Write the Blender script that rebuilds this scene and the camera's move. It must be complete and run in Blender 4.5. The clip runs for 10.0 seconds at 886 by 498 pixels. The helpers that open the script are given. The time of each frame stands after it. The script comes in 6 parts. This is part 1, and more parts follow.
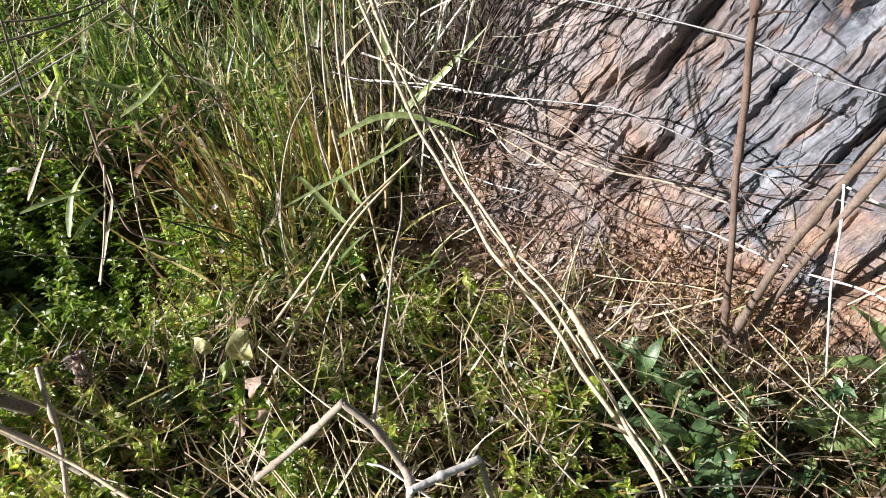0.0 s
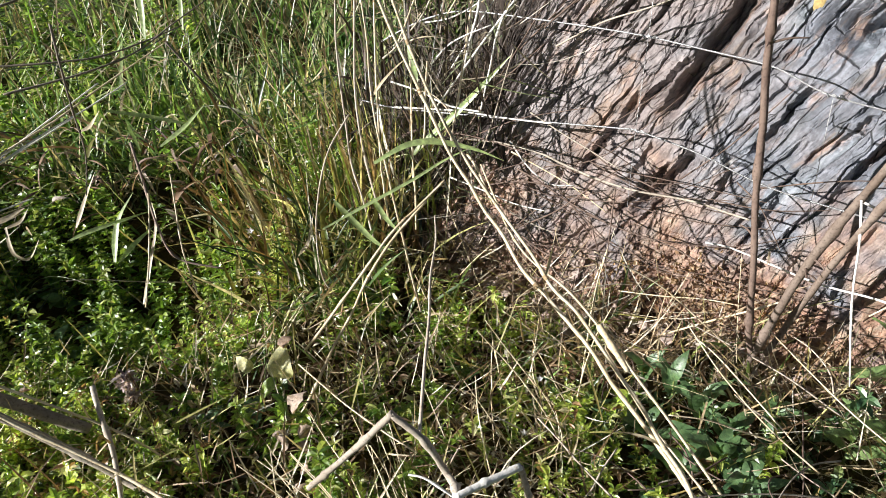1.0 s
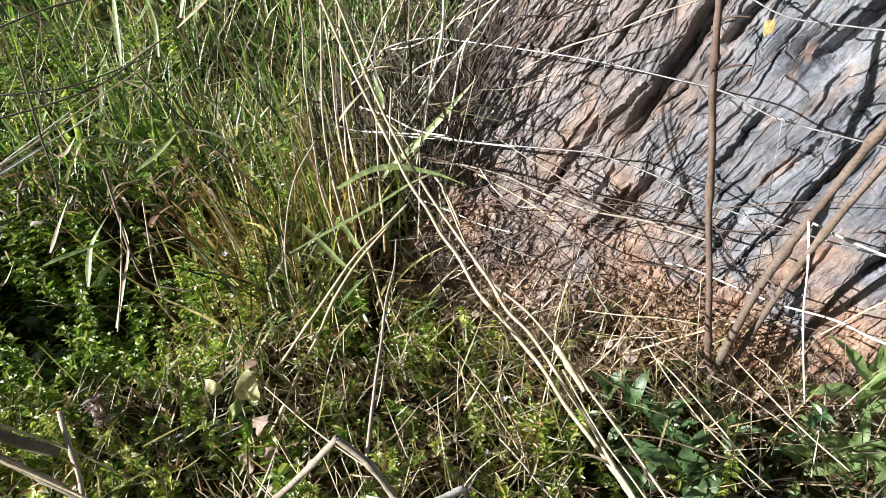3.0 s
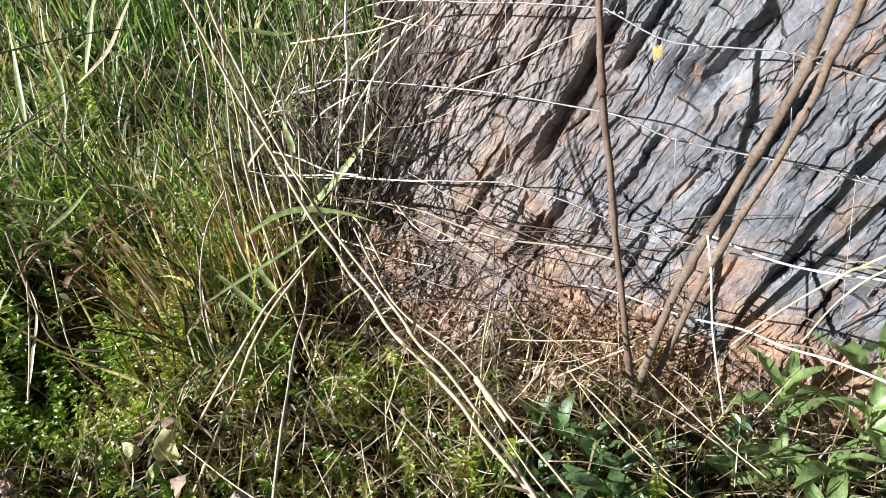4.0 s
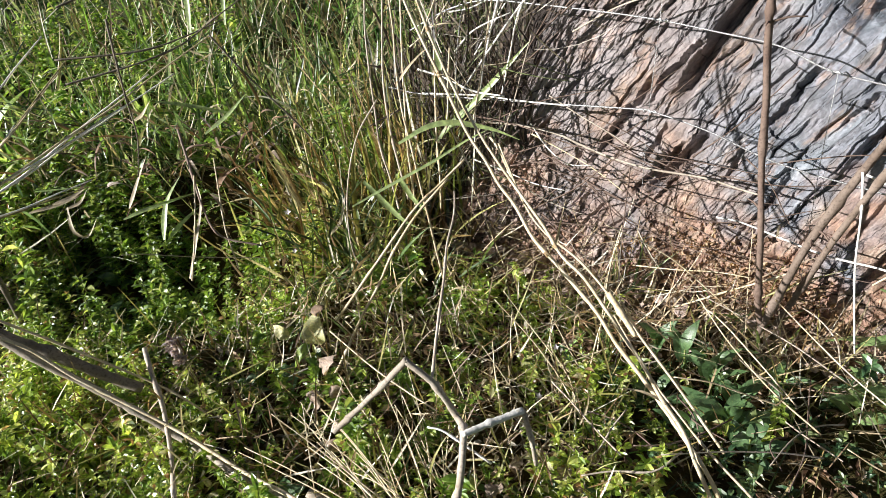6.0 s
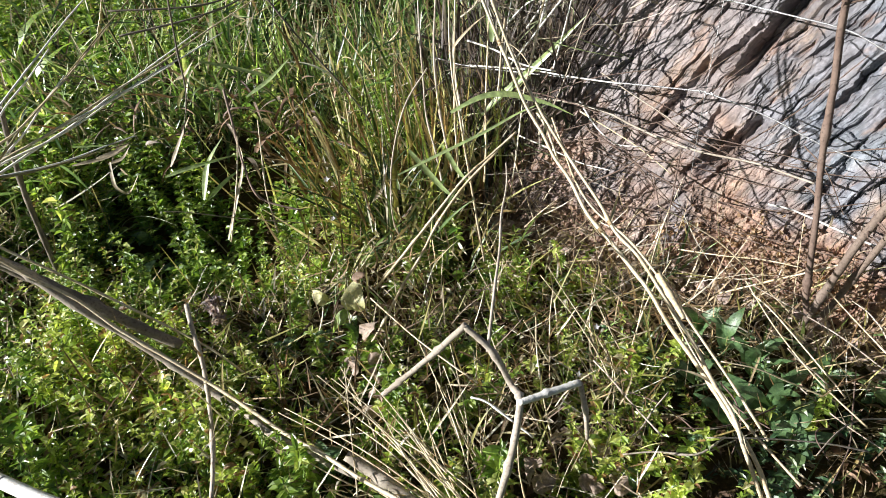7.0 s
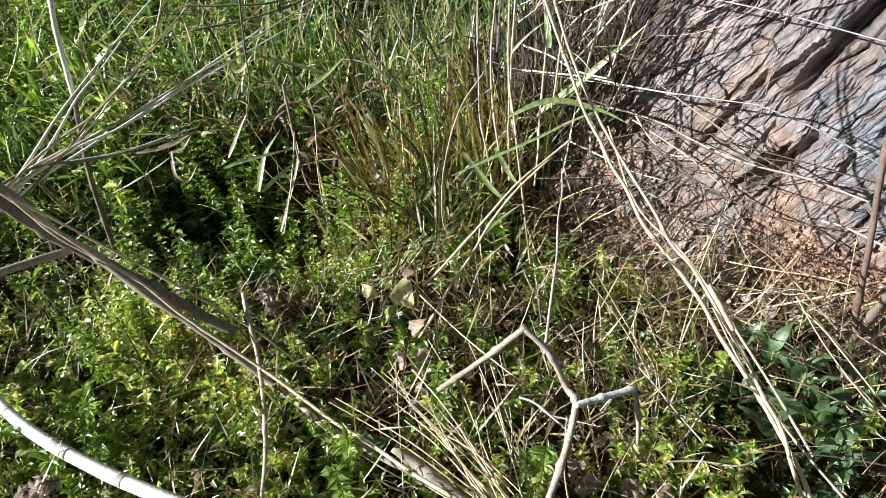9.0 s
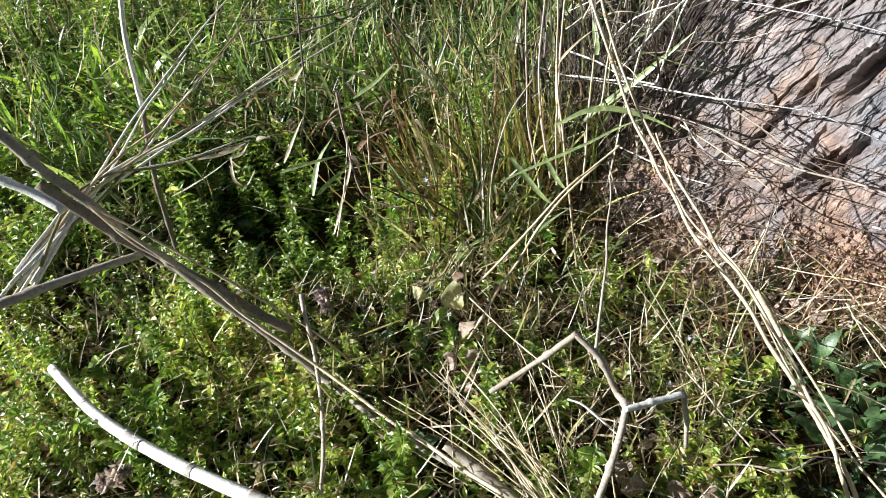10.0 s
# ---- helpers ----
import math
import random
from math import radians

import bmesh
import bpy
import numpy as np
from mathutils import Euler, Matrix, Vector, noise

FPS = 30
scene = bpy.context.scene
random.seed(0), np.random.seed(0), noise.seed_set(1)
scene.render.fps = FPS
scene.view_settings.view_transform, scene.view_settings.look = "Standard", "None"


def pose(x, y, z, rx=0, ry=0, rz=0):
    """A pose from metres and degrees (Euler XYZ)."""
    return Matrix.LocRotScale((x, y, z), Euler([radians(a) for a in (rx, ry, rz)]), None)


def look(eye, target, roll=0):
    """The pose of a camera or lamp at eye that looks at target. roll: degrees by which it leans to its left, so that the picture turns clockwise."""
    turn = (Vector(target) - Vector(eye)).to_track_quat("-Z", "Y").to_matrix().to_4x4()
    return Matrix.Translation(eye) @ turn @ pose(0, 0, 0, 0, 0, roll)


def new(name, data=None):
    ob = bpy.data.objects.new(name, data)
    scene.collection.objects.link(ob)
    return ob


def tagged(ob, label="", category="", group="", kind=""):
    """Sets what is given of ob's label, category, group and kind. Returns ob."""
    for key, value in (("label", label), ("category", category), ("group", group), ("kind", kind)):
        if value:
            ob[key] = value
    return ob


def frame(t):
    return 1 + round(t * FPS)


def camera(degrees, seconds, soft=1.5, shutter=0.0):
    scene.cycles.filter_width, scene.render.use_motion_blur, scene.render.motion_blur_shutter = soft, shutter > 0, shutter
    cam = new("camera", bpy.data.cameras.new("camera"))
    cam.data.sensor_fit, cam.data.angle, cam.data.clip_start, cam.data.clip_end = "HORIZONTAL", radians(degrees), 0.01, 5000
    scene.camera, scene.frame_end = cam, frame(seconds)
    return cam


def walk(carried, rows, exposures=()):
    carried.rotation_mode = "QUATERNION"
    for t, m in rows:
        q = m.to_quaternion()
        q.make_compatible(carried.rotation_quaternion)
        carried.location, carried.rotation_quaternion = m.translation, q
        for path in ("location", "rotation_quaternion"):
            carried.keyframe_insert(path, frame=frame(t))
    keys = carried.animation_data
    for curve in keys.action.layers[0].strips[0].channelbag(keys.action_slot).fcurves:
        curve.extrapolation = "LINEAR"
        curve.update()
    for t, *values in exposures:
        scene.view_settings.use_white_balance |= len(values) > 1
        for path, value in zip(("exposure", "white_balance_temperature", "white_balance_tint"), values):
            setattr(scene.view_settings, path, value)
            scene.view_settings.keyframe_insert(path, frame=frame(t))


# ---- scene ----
cam = camera(66.1, 10.0, 0.6)
PATH = [
    (0, (0.093, 0.001, 0.924), (-0.034, 1.516, -0.374), -3.3),
    (0.5, (0.064, -0.008, 0.951), (-0.089, 1.528, -0.32), -4.5),
    (1, (0.072, -0.034, 0.957), (-0.101, 1.514, -0.298), -5.2),
    (1.5, (0.081, -0.041, 0.963), (-0.103, 1.528, -0.263), -5.1),
    (2, (0.092, -0.045, 0.968), (-0.098, 1.521, -0.261), -5.6),
    (2.2, (0.098, -0.049, 0.976), (-0.105, 1.5, -0.273), -6.0),
    (3.3, (0.14, -0.037, 0.976), (0.011, 1.551, -0.232), -5.1),
    (3.5, (0.147, -0.041, 0.976), (0.049, 1.556, -0.224), -5.0),
    (4, (0.196, -0.036, 0.97), (0.169, 1.6, -0.18), -6.7),
    (4.5, (0.205, -0.036, 0.977), (0.165, 1.622, -0.141), -6.9),
    (5, (0.178, -0.051, 0.989), (0.046, 1.587, -0.15), -7.0),
    (5.5, (0.175, -0.064, 0.98), (-0.033, 1.523, -0.22), -8.3),
    (6, (0.114, -0.111, 0.972), (-0.181, 1.42, -0.282), -8.1),
    (6.2, (0.1, -0.111, 0.964), (-0.201, 1.41, -0.299), -7.8),
    (7.3, (0.043, -0.128, 0.955), (-0.286, 1.366, -0.334), -5.6),
    (7.5, (0.039, -0.126, 0.958), (-0.301, 1.374, -0.32), -6.0),
    (8, (0.026, -0.132, 0.966), (-0.358, 1.361, -0.309), -6.1),
    (8.5, (0.019, -0.138, 0.968), (-0.377, 1.351, -0.307), -5.4),
    (9, (0.015, -0.147, 0.977), (-0.384, 1.332, -0.309), -5.1),
    (9.5, (0.015, -0.148, 0.986), (-0.412, 1.327, -0.295), -5.5),
    (10, (0.004, -0.168, 1.015), (-0.506, 1.275, -0.272), -7.7),
]
walk(cam, [(t, look(eye, target, roll)) for t, eye, target, roll in PATH], [(0.0, 0.95, 6600, 14), (1.0, 0.95, 6500, 10), (6.0, 0.96, 6500, 10), (8.0, 1.0, 6280, 9), (10.0, 1.0, 6250, 9)])

# ---- light ----
SUN_WAY = Vector((0.90, 0.32, -0.40)).normalized()
world = bpy.data.worlds.new("sky")
scene.world = world
world.use_nodes = True
wt = world.node_tree
sky = wt.nodes.new("ShaderNodeTexSky")
sky.sky_type, sky.sun_disc = "NISHITA", False
sky.sun_elevation = math.asin(-SUN_WAY.z)
sky.sun_rotation = math.atan2(-SUN_WAY.x, -SUN_WAY.y)
wt.links.new(sky.outputs[0], wt.nodes["Background"].inputs[0])
wt.nodes["Background"].inputs[1].default_value = 0.023
sun = new("sun", bpy.data.lights.new("sun", "SUN"))
sun.data.energy, sun.data.angle, sun.data.color = 5.0, radians(0.5), (1.0, 0.98, 0.955)
sun.matrix_world = look(-10 * SUN_WAY, (0, 0, 0))


# ---- materials ----
def nodes_of(name):
    m = bpy.data.materials.new(name)
    m.use_nodes = True
    t = m.node_tree
    return m, t, t.nodes["Principled BSDF"], t.nodes["Material Output"]


def add(t, kind, ins=(), **props):
    n = t.nodes.new(kind)
    for k, v in props.items():
        if k == "operation":
            n.operation = v
        elif k == "data_type":
            n.data_type = v
        elif k == "blend_type":
            n.blend_type = v
        elif k == "clamp":
            n.clamp = v
    for k, v in dict(ins).items():
        if isinstance(v, bpy.types.NodeSocket):
            t.links.new(v, n.inputs[k])
        else:
            n.inputs[k].default_value = v
    return n


def ramp(t, fac, stops):
    n = t.nodes.new("ShaderNodeValToRGB")
    e = n.color_ramp.elements
    while len(e) < len(stops):
        e.new(0.5)
    for el, (p, c) in zip(e, stops):
        el.position, el.color = p, (*c, 1)
    t.links.new(fac, n.inputs[0])
    return n.outputs[0]


def mixed(t, fac, a, b, blend="MIX"):
    n = t.nodes.new("ShaderNodeMix")
    n.data_type, n.blend_type = "RGBA", blend
    for k, v in ((0, fac), (6, a), (7, b)):
        if isinstance(v, bpy.types.NodeSocket):
            t.links.new(v, n.inputs[k])
        else:
            n.inputs[k].default_value = v if k == 0 else (*v, 1)
    return n.outputs[2]


def noise_of(t, vec, scale, detail=4.0, rough=0.6):
    return add(t, "ShaderNodeTexNoise", {"Vector": vec, "Scale": scale, "Detail": detail, "Roughness": rough}).outputs[0]


def leafy(name, stops, trans=0.33, rough=0.38, blotch=0.25, dark=(0.25, 0.2, 0.08), glow=1.5):
    """Blades and leaves: colour by blade, blotches, light shining through."""
    m, t, p, out = nodes_of(name)
    geo = t.nodes.new("ShaderNodeNewGeometry")
    tc = t.nodes.new("ShaderNodeTexCoord")
    col = ramp(t, geo.outputs["Random Per Island"], stops)
    fine = noise_of(t, tc.outputs["Object"], 90.0)
    spot = add(t, "ShaderNodeMapRange", {0: noise_of(t, tc.outputs["Object"], 14.0), 1: 0.52, 2: 0.75}).outputs[0]
    spot = add(t, "ShaderNodeMath", {0: spot, 1: blotch}, operation="MULTIPLY").outputs[0]
    col = mixed(t, spot, col, dark)
    val = add(t, "ShaderNodeMapRange", {0: fine, 1: 0.33, 2: 0.67, 3: 0.5, 4: 1.32}).outputs[0]
    col = add(t, "ShaderNodeVectorMath", {0: col, 1: val}, operation="MULTIPLY").outputs[0]
    patch = add(t, "ShaderNodeMapRange", {0: noise_of(t, tc.outputs["Object"], 7.0, 3.0), 1: 0.36, 2: 0.64, 3: 0.62, 4: 1.22}).outputs[0]
    col = add(t, "ShaderNodeVectorMath", {0: col, 1: patch}, operation="MULTIPLY").outputs[0]
    t.links.new(col, p.inputs["Base Color"])
    p.inputs["Roughness"].default_value = rough
    p.inputs["Specular IOR Level"].default_value = 0.95
    warm = add(t, "ShaderNodeVectorMath", {0: col, 1: (glow * 1.0, glow, glow * 0.62)}, operation="MULTIPLY").outputs[0]
    tr = add(t, "ShaderNodeBsdfTranslucent", {"Color": warm})
    mx = t.nodes.new("ShaderNodeMixShader")
    mx.inputs[0].default_value = trans
    t.links.new(p.outputs[0], mx.inputs[1])
    t.links.new(tr.outputs[0], mx.inputs[2])
    t.links.new(mx.outputs[0], out.inputs[0])
    bump = add(t, "ShaderNodeBump", {"Strength": 0.3, "Distance": 0.001, "Height": fine})
    t.links.new(bump.outputs[0], p.inputs["Normal"])
    return m


def woody(name, a, b, c, rough=0.75, grain=60.0, spec=0.25, metal=0.0):
    """Stems and straws: long grain, stains and a little relief."""
    m, t, p, out = nodes_of(name)
    tc = t.nodes.new("ShaderNodeTexCoord")
    info = t.nodes.new("ShaderNodeObjectInfo")
    fine = noise_of(t, tc.outputs["Object"], grain * 4, 5.0)
    wide = noise_of(t, tc.outputs["Object"], grain * 0.35, 3.0)
    col = mixed(t, add(t, "ShaderNodeMapRange", {0: wide, 1: 0.38, 2: 0.62}).outputs[0], a, b)
    col = mixed(t, add(t, "ShaderNodeMapRange", {0: fine, 1: 0.5, 2: 0.72}).outputs[0], col, c)
    val = add(t, "ShaderNodeMapRange", {0: info.outputs["Random"], 3: 0.8, 4: 1.15}).outputs[0]
    col = add(t, "ShaderNodeVectorMath", {0: col, 1: val}, operation="MULTIPLY").outputs[0]
    t.links.new(col, p.inputs["Base Color"])
    p.inputs["Roughness"].default_value = rough
    p.inputs["Specular IOR Level"].default_value = spec
    p.inputs["Metallic"].default_value = metal
    bump = add(t, "ShaderNodeBump", {"Strength": 0.5, "Distance": 0.0015, "Height": fine})
    t.links.new(bump.outputs[0], p.inputs["Normal"])
    return m


GREEN = leafy("meadow_grass", [(0.0, (0.025, 0.045, 0.017)), (0.30, (0.07, 0.16, 0.031)), (0.52, (0.21, 0.39, 0.07)), (0.72, (0.5, 0.6, 0.28)), (0.82, (0.27, 0.17, 0.08)), (0.93, (0.6, 0.54, 0.34)), (1.0, (0.84, 0.80, 0.68))], 0.34, 0.33)
TUFT = leafy("tuft_grass", [(0.0, (0.02, 0.04, 0.014)), (0.40, (0.1, 0.18, 0.042)), (0.62, (0.36, 0.46, 0.126)), (0.70, (0.24, 0.14, 0.06)), (0.84, (0.6, 0.5, 0.28)), (1.0, (0.9, 0.86, 0.72))])
TUSSOCK = leafy("tussock_stem", [(0.0, (0.08, 0.045, 0.022)), (0.38, (0.26, 0.15, 0.06)), (0.55, (0.28, 0.26, 0.06)), (0.72, (0.40, 0.38, 0.12)), (0.85, (0.50, 0.36, 0.18)), (1.0, (0.75, 0.66, 0.46))], 0.2, 0.55)
HERB = leafy("herb_leaf", [(0.0, (0.06, 0.10, 0.02)), (0.25, (0.24, 0.37, 0.05)), (0.55, (0.54, 0.65, 0.12)), (0.78, (0.74, 0.80, 0.28)), (0.88, (0.82, 0.79, 0.50)), (0.92, (0.46, 0.28, 0.12)), (1.0, (0.28, 0.15, 0.08))], 0.46, 0.36)
BROAD = leafy("broad_leaf", [(0.0, (0.056, 0.136, 0.056)), (0.6, (0.112, 0.208, 0.08)), (1.0, (0.24, 0.304, 0.104))], 0.25, 0.42, 0.4, (0.16, 0.15, 0.05))
LIME = leafy("lime_leaf", [(0.0, (0.10, 0.22, 0.03)), (0.7, (0.33, 0.48, 0.07)), (1.0, (0.66, 0.68, 0.24))], 0.45, 0.4)
PALE = leafy("pale_leaf", [(0.0, (0.60, 0.62, 0.26)), (1.0, (0.68, 0.64, 0.30))], 0.35, 0.5, 0.5, (0.35, 0.16, 0.06))
DEAD = leafy("dead_leaf", [(0.0, (0.0858, 0.044, 0.0258)), (0.4, (0.265, 0.144, 0.0774)), (0.7, (0.39, 0.272, 0.181)), (1.0, (0.499, 0.424, 0.353))], 0.2, 0.7)
PINKISH = leafy("withered_leaf", [(0.0, (0.32, 0.20, 0.16)), (0.5, (0.46, 0.34, 0.26)), (1.0, (0.60, 0.50, 0.40))], 0.25, 0.7, 0.7, (0.16, 0.08, 0.05))
CHAFF = leafy("dry_straw_litter", [(0.0, (0.20, 0.12, 0.06)), (0.35, (0.45, 0.33, 0.18)), (0.7, (0.70, 0.60, 0.41)), (1.0, (0.88, 0.83, 0.70))], 0.15, 0.6, 0.3, (0.2, 0.12, 0.06), 1.1)
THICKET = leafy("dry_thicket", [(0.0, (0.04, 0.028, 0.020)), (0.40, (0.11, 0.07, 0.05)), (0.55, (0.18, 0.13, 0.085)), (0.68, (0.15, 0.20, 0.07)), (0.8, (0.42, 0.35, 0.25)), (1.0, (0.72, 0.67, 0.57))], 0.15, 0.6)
TANFAN = leafy("tan_grass", [(0.0, (0.14, 0.08, 0.03)), (0.20, (0.34, 0.20, 0.10)), (0.36, (0.54, 0.41, 0.22)), (0.46, (0.26, 0.36, 0.07)), (0.68, (0.46, 0.54, 0.14)), (0.84, (0.76, 0.64, 0.38)), (1.0, (0.92, 0.88, 0.78))], 0.38, 0.45)
BLADE = leafy("broad_grass", [(0.0, (0.1, 0.2, 0.042)), (0.4, (0.3, 0.46, 0.098)), (0.7, (0.5, 0.6, 0.224)), (0.88, (0.66, 0.66, 0.3)), (1.0, (0.6, 0.44, 0.24))], 0.45, 0.36)
PETAL = leafy("petal", [(0.0, (0.75, 0.72, 0.85)), (1.0, (0.85, 0.82, 0.9))], 0.3, 0.6, 0.0)
STRAW = woody("straw", (0.62, 0.50, 0.31), (0.74, 0.65, 0.47), (0.40, 0.28, 0.15), 0.5, spec=0.4)
NODE = woody("straw_joint", (0.34, 0.24, 0.13), (0.42, 0.31, 0.18), (0.2, 0.13, 0.07), 0.7)
BARK = woody("brown_bark", (0.135, 0.092, 0.073), (0.19, 0.136, 0.108), (0.07, 0.05, 0.042))
TANBARK = woody("tan_bark", (0.19, 0.14, 0.108), (0.27, 0.21, 0.17), (0.09, 0.065, 0.052))
GREYWOOD = woody("grey_wood", (0.40, 0.34, 0.27), (0.52, 0.46, 0.38), (0.24, 0.19, 0.15))
DARKWOOD = woody("dark_stem", (0.16, 0.135, 0.105), (0.24, 0.205, 0.165), (0.08, 0.065, 0.05))
BLEACHED = woody("bleached_stem", (0.84, 0.81, 0.75), (0.90, 0.88, 0.84), (0.62, 0.57, 0.50), 0.6)
WEATHERED = woody("weathered_joint", (0.50, 0.46, 0.40), (0.64, 0.60, 0.54), (0.34, 0.29, 0.24), 0.7)
PEELED = woody("peeled_wood", (0.90, 0.88, 0.82), (0.93, 0.91, 0.87), (0.70, 0.64, 0.52), 0.6)
OLIVE = woody("olive_stem", (0.26, 0.24, 0.11), (0.36, 0.32, 0.17), (0.16, 0.12, 0.06), 0.6)
GREENSTEM = woody("green_stem", (0.16, 0.22, 0.06), (0.22, 0.26, 0.09), (0.20, 0.12, 0.06), 0.6)
ZINC = woody("galvanised_wire", (0.42, 0.42, 0.43), (0.52, 0.52, 0.52), (0.28, 0.26, 0.25), 0.42, 200.0, 0.5, 0.7)


def earth():
    m, t, p, out = nodes_of("dark_soil")
    tc = t.nodes.new("ShaderNodeTexCoord")
    a = noise_of(t, tc.outputs["Object"], 6.0)
    b = noise_of(t, tc.outputs["Object"], 120.0, 6.0, 0.7)
    col = ramp(t, a, [(0.3, (0.060, 0.038, 0.018)), (0.5, (0.080, 0.056, 0.024)), (0.7, (0.062, 0.062, 0.018))])
    col = mixed(t, add(t, "ShaderNodeMapRange", {0: b, 1: 0.45, 2: 0.75}).outputs[0], col, (0.12, 0.078, 0.045))
    off = add(t, "ShaderNodeVectorMath", {0: tc.outputs["Object"], 1: (-0.400, -0.878, 0.0)}, operation="ADD").outputs[0]
    out_ = add(t, "ShaderNodeVectorMath", {0: off, 1: (-0.4715, -0.8818, 0.0)}, operation="DOT_PRODUCT").outputs[1]
    along = add(t, "ShaderNodeVectorMath", {0: off, 1: (0.8818, -0.4715, 0.0)}, operation="DOT_PRODUCT").outputs[1]
    wob = add(t, "ShaderNodeMath", {0: noise_of(t, tc.outputs["Object"], 16.0), 1: 0.16, 2: -0.08}, operation="MULTIPLY_ADD").outputs[0]
    near = add(t, "ShaderNodeMapRange", {0: add(t, "ShaderNodeMath", {0: out_, 1: wob}, operation="ADD").outputs[0], 1: 0.075, 2: 0.01}).outputs[0]
    side = add(t, "ShaderNodeMapRange", {0: along, 1: -0.62, 2: -0.50}).outputs[0]
    near = add(t, "ShaderNodeMath", {0: near, 1: side}, operation="MULTIPLY").outputs[0]
    side = add(t, "ShaderNodeMapRange", {0: along, 1: 1.2, 2: 0.9}).outputs[0]
    near = add(t, "ShaderNodeMath", {0: near, 1: side}, operation="MULTIPLY").outputs[0]
    side = add(t, "ShaderNodeMapRange", {0: out_, 1: -0.35, 2: -0.25}).outputs[0]
    near = add(t, "ShaderNodeMath", {0: near, 1: side}, operation="MULTIPLY").outputs[0]
    scree = ramp(t, noise_of(t, tc.outputs["Object"], 70.0, 6.0, 0.75), [(0.32, (0.10, 0.052, 0.036)), (0.46, (0.27, 0.18, 0.12)), (0.58, (0.40, 0.33, 0.24)), (0.72, (0.42, 0.38, 0.33))])
    col = mixed(t, near, col, scree)
    far = add(t, "ShaderNodeVectorMath", {0: tc.outputs["Object"]}, operation="LENGTH").outputs[1]
    sward = ramp(t, noise_of(t, tc.outputs["Object"], 25.0, 6.0, 0.75), [(0.35, (0.02, 0.03, 0.01)), (0.55, (0.06, 0.10, 0.03)), (0.7, (0.14, 0.16, 0.06))])
    col = mixed(t, add(t, "ShaderNodeMapRange", {0: far, 1: 2.6, 2: 4.0}).outputs[0], col, sward)
    t.links.new(col, p.inputs["Base Color"])
    p.inputs["Roughness"].default_value = 0.95
    p.inputs["Specular IOR Level"].default_value = 0.12
    bump = add(t, "ShaderNodeBump", {"Strength": 0.9, "Distance": 0.010, "Height": b})
    t.links.new(bump.outputs[0], p.inputs["Normal"])
    return m


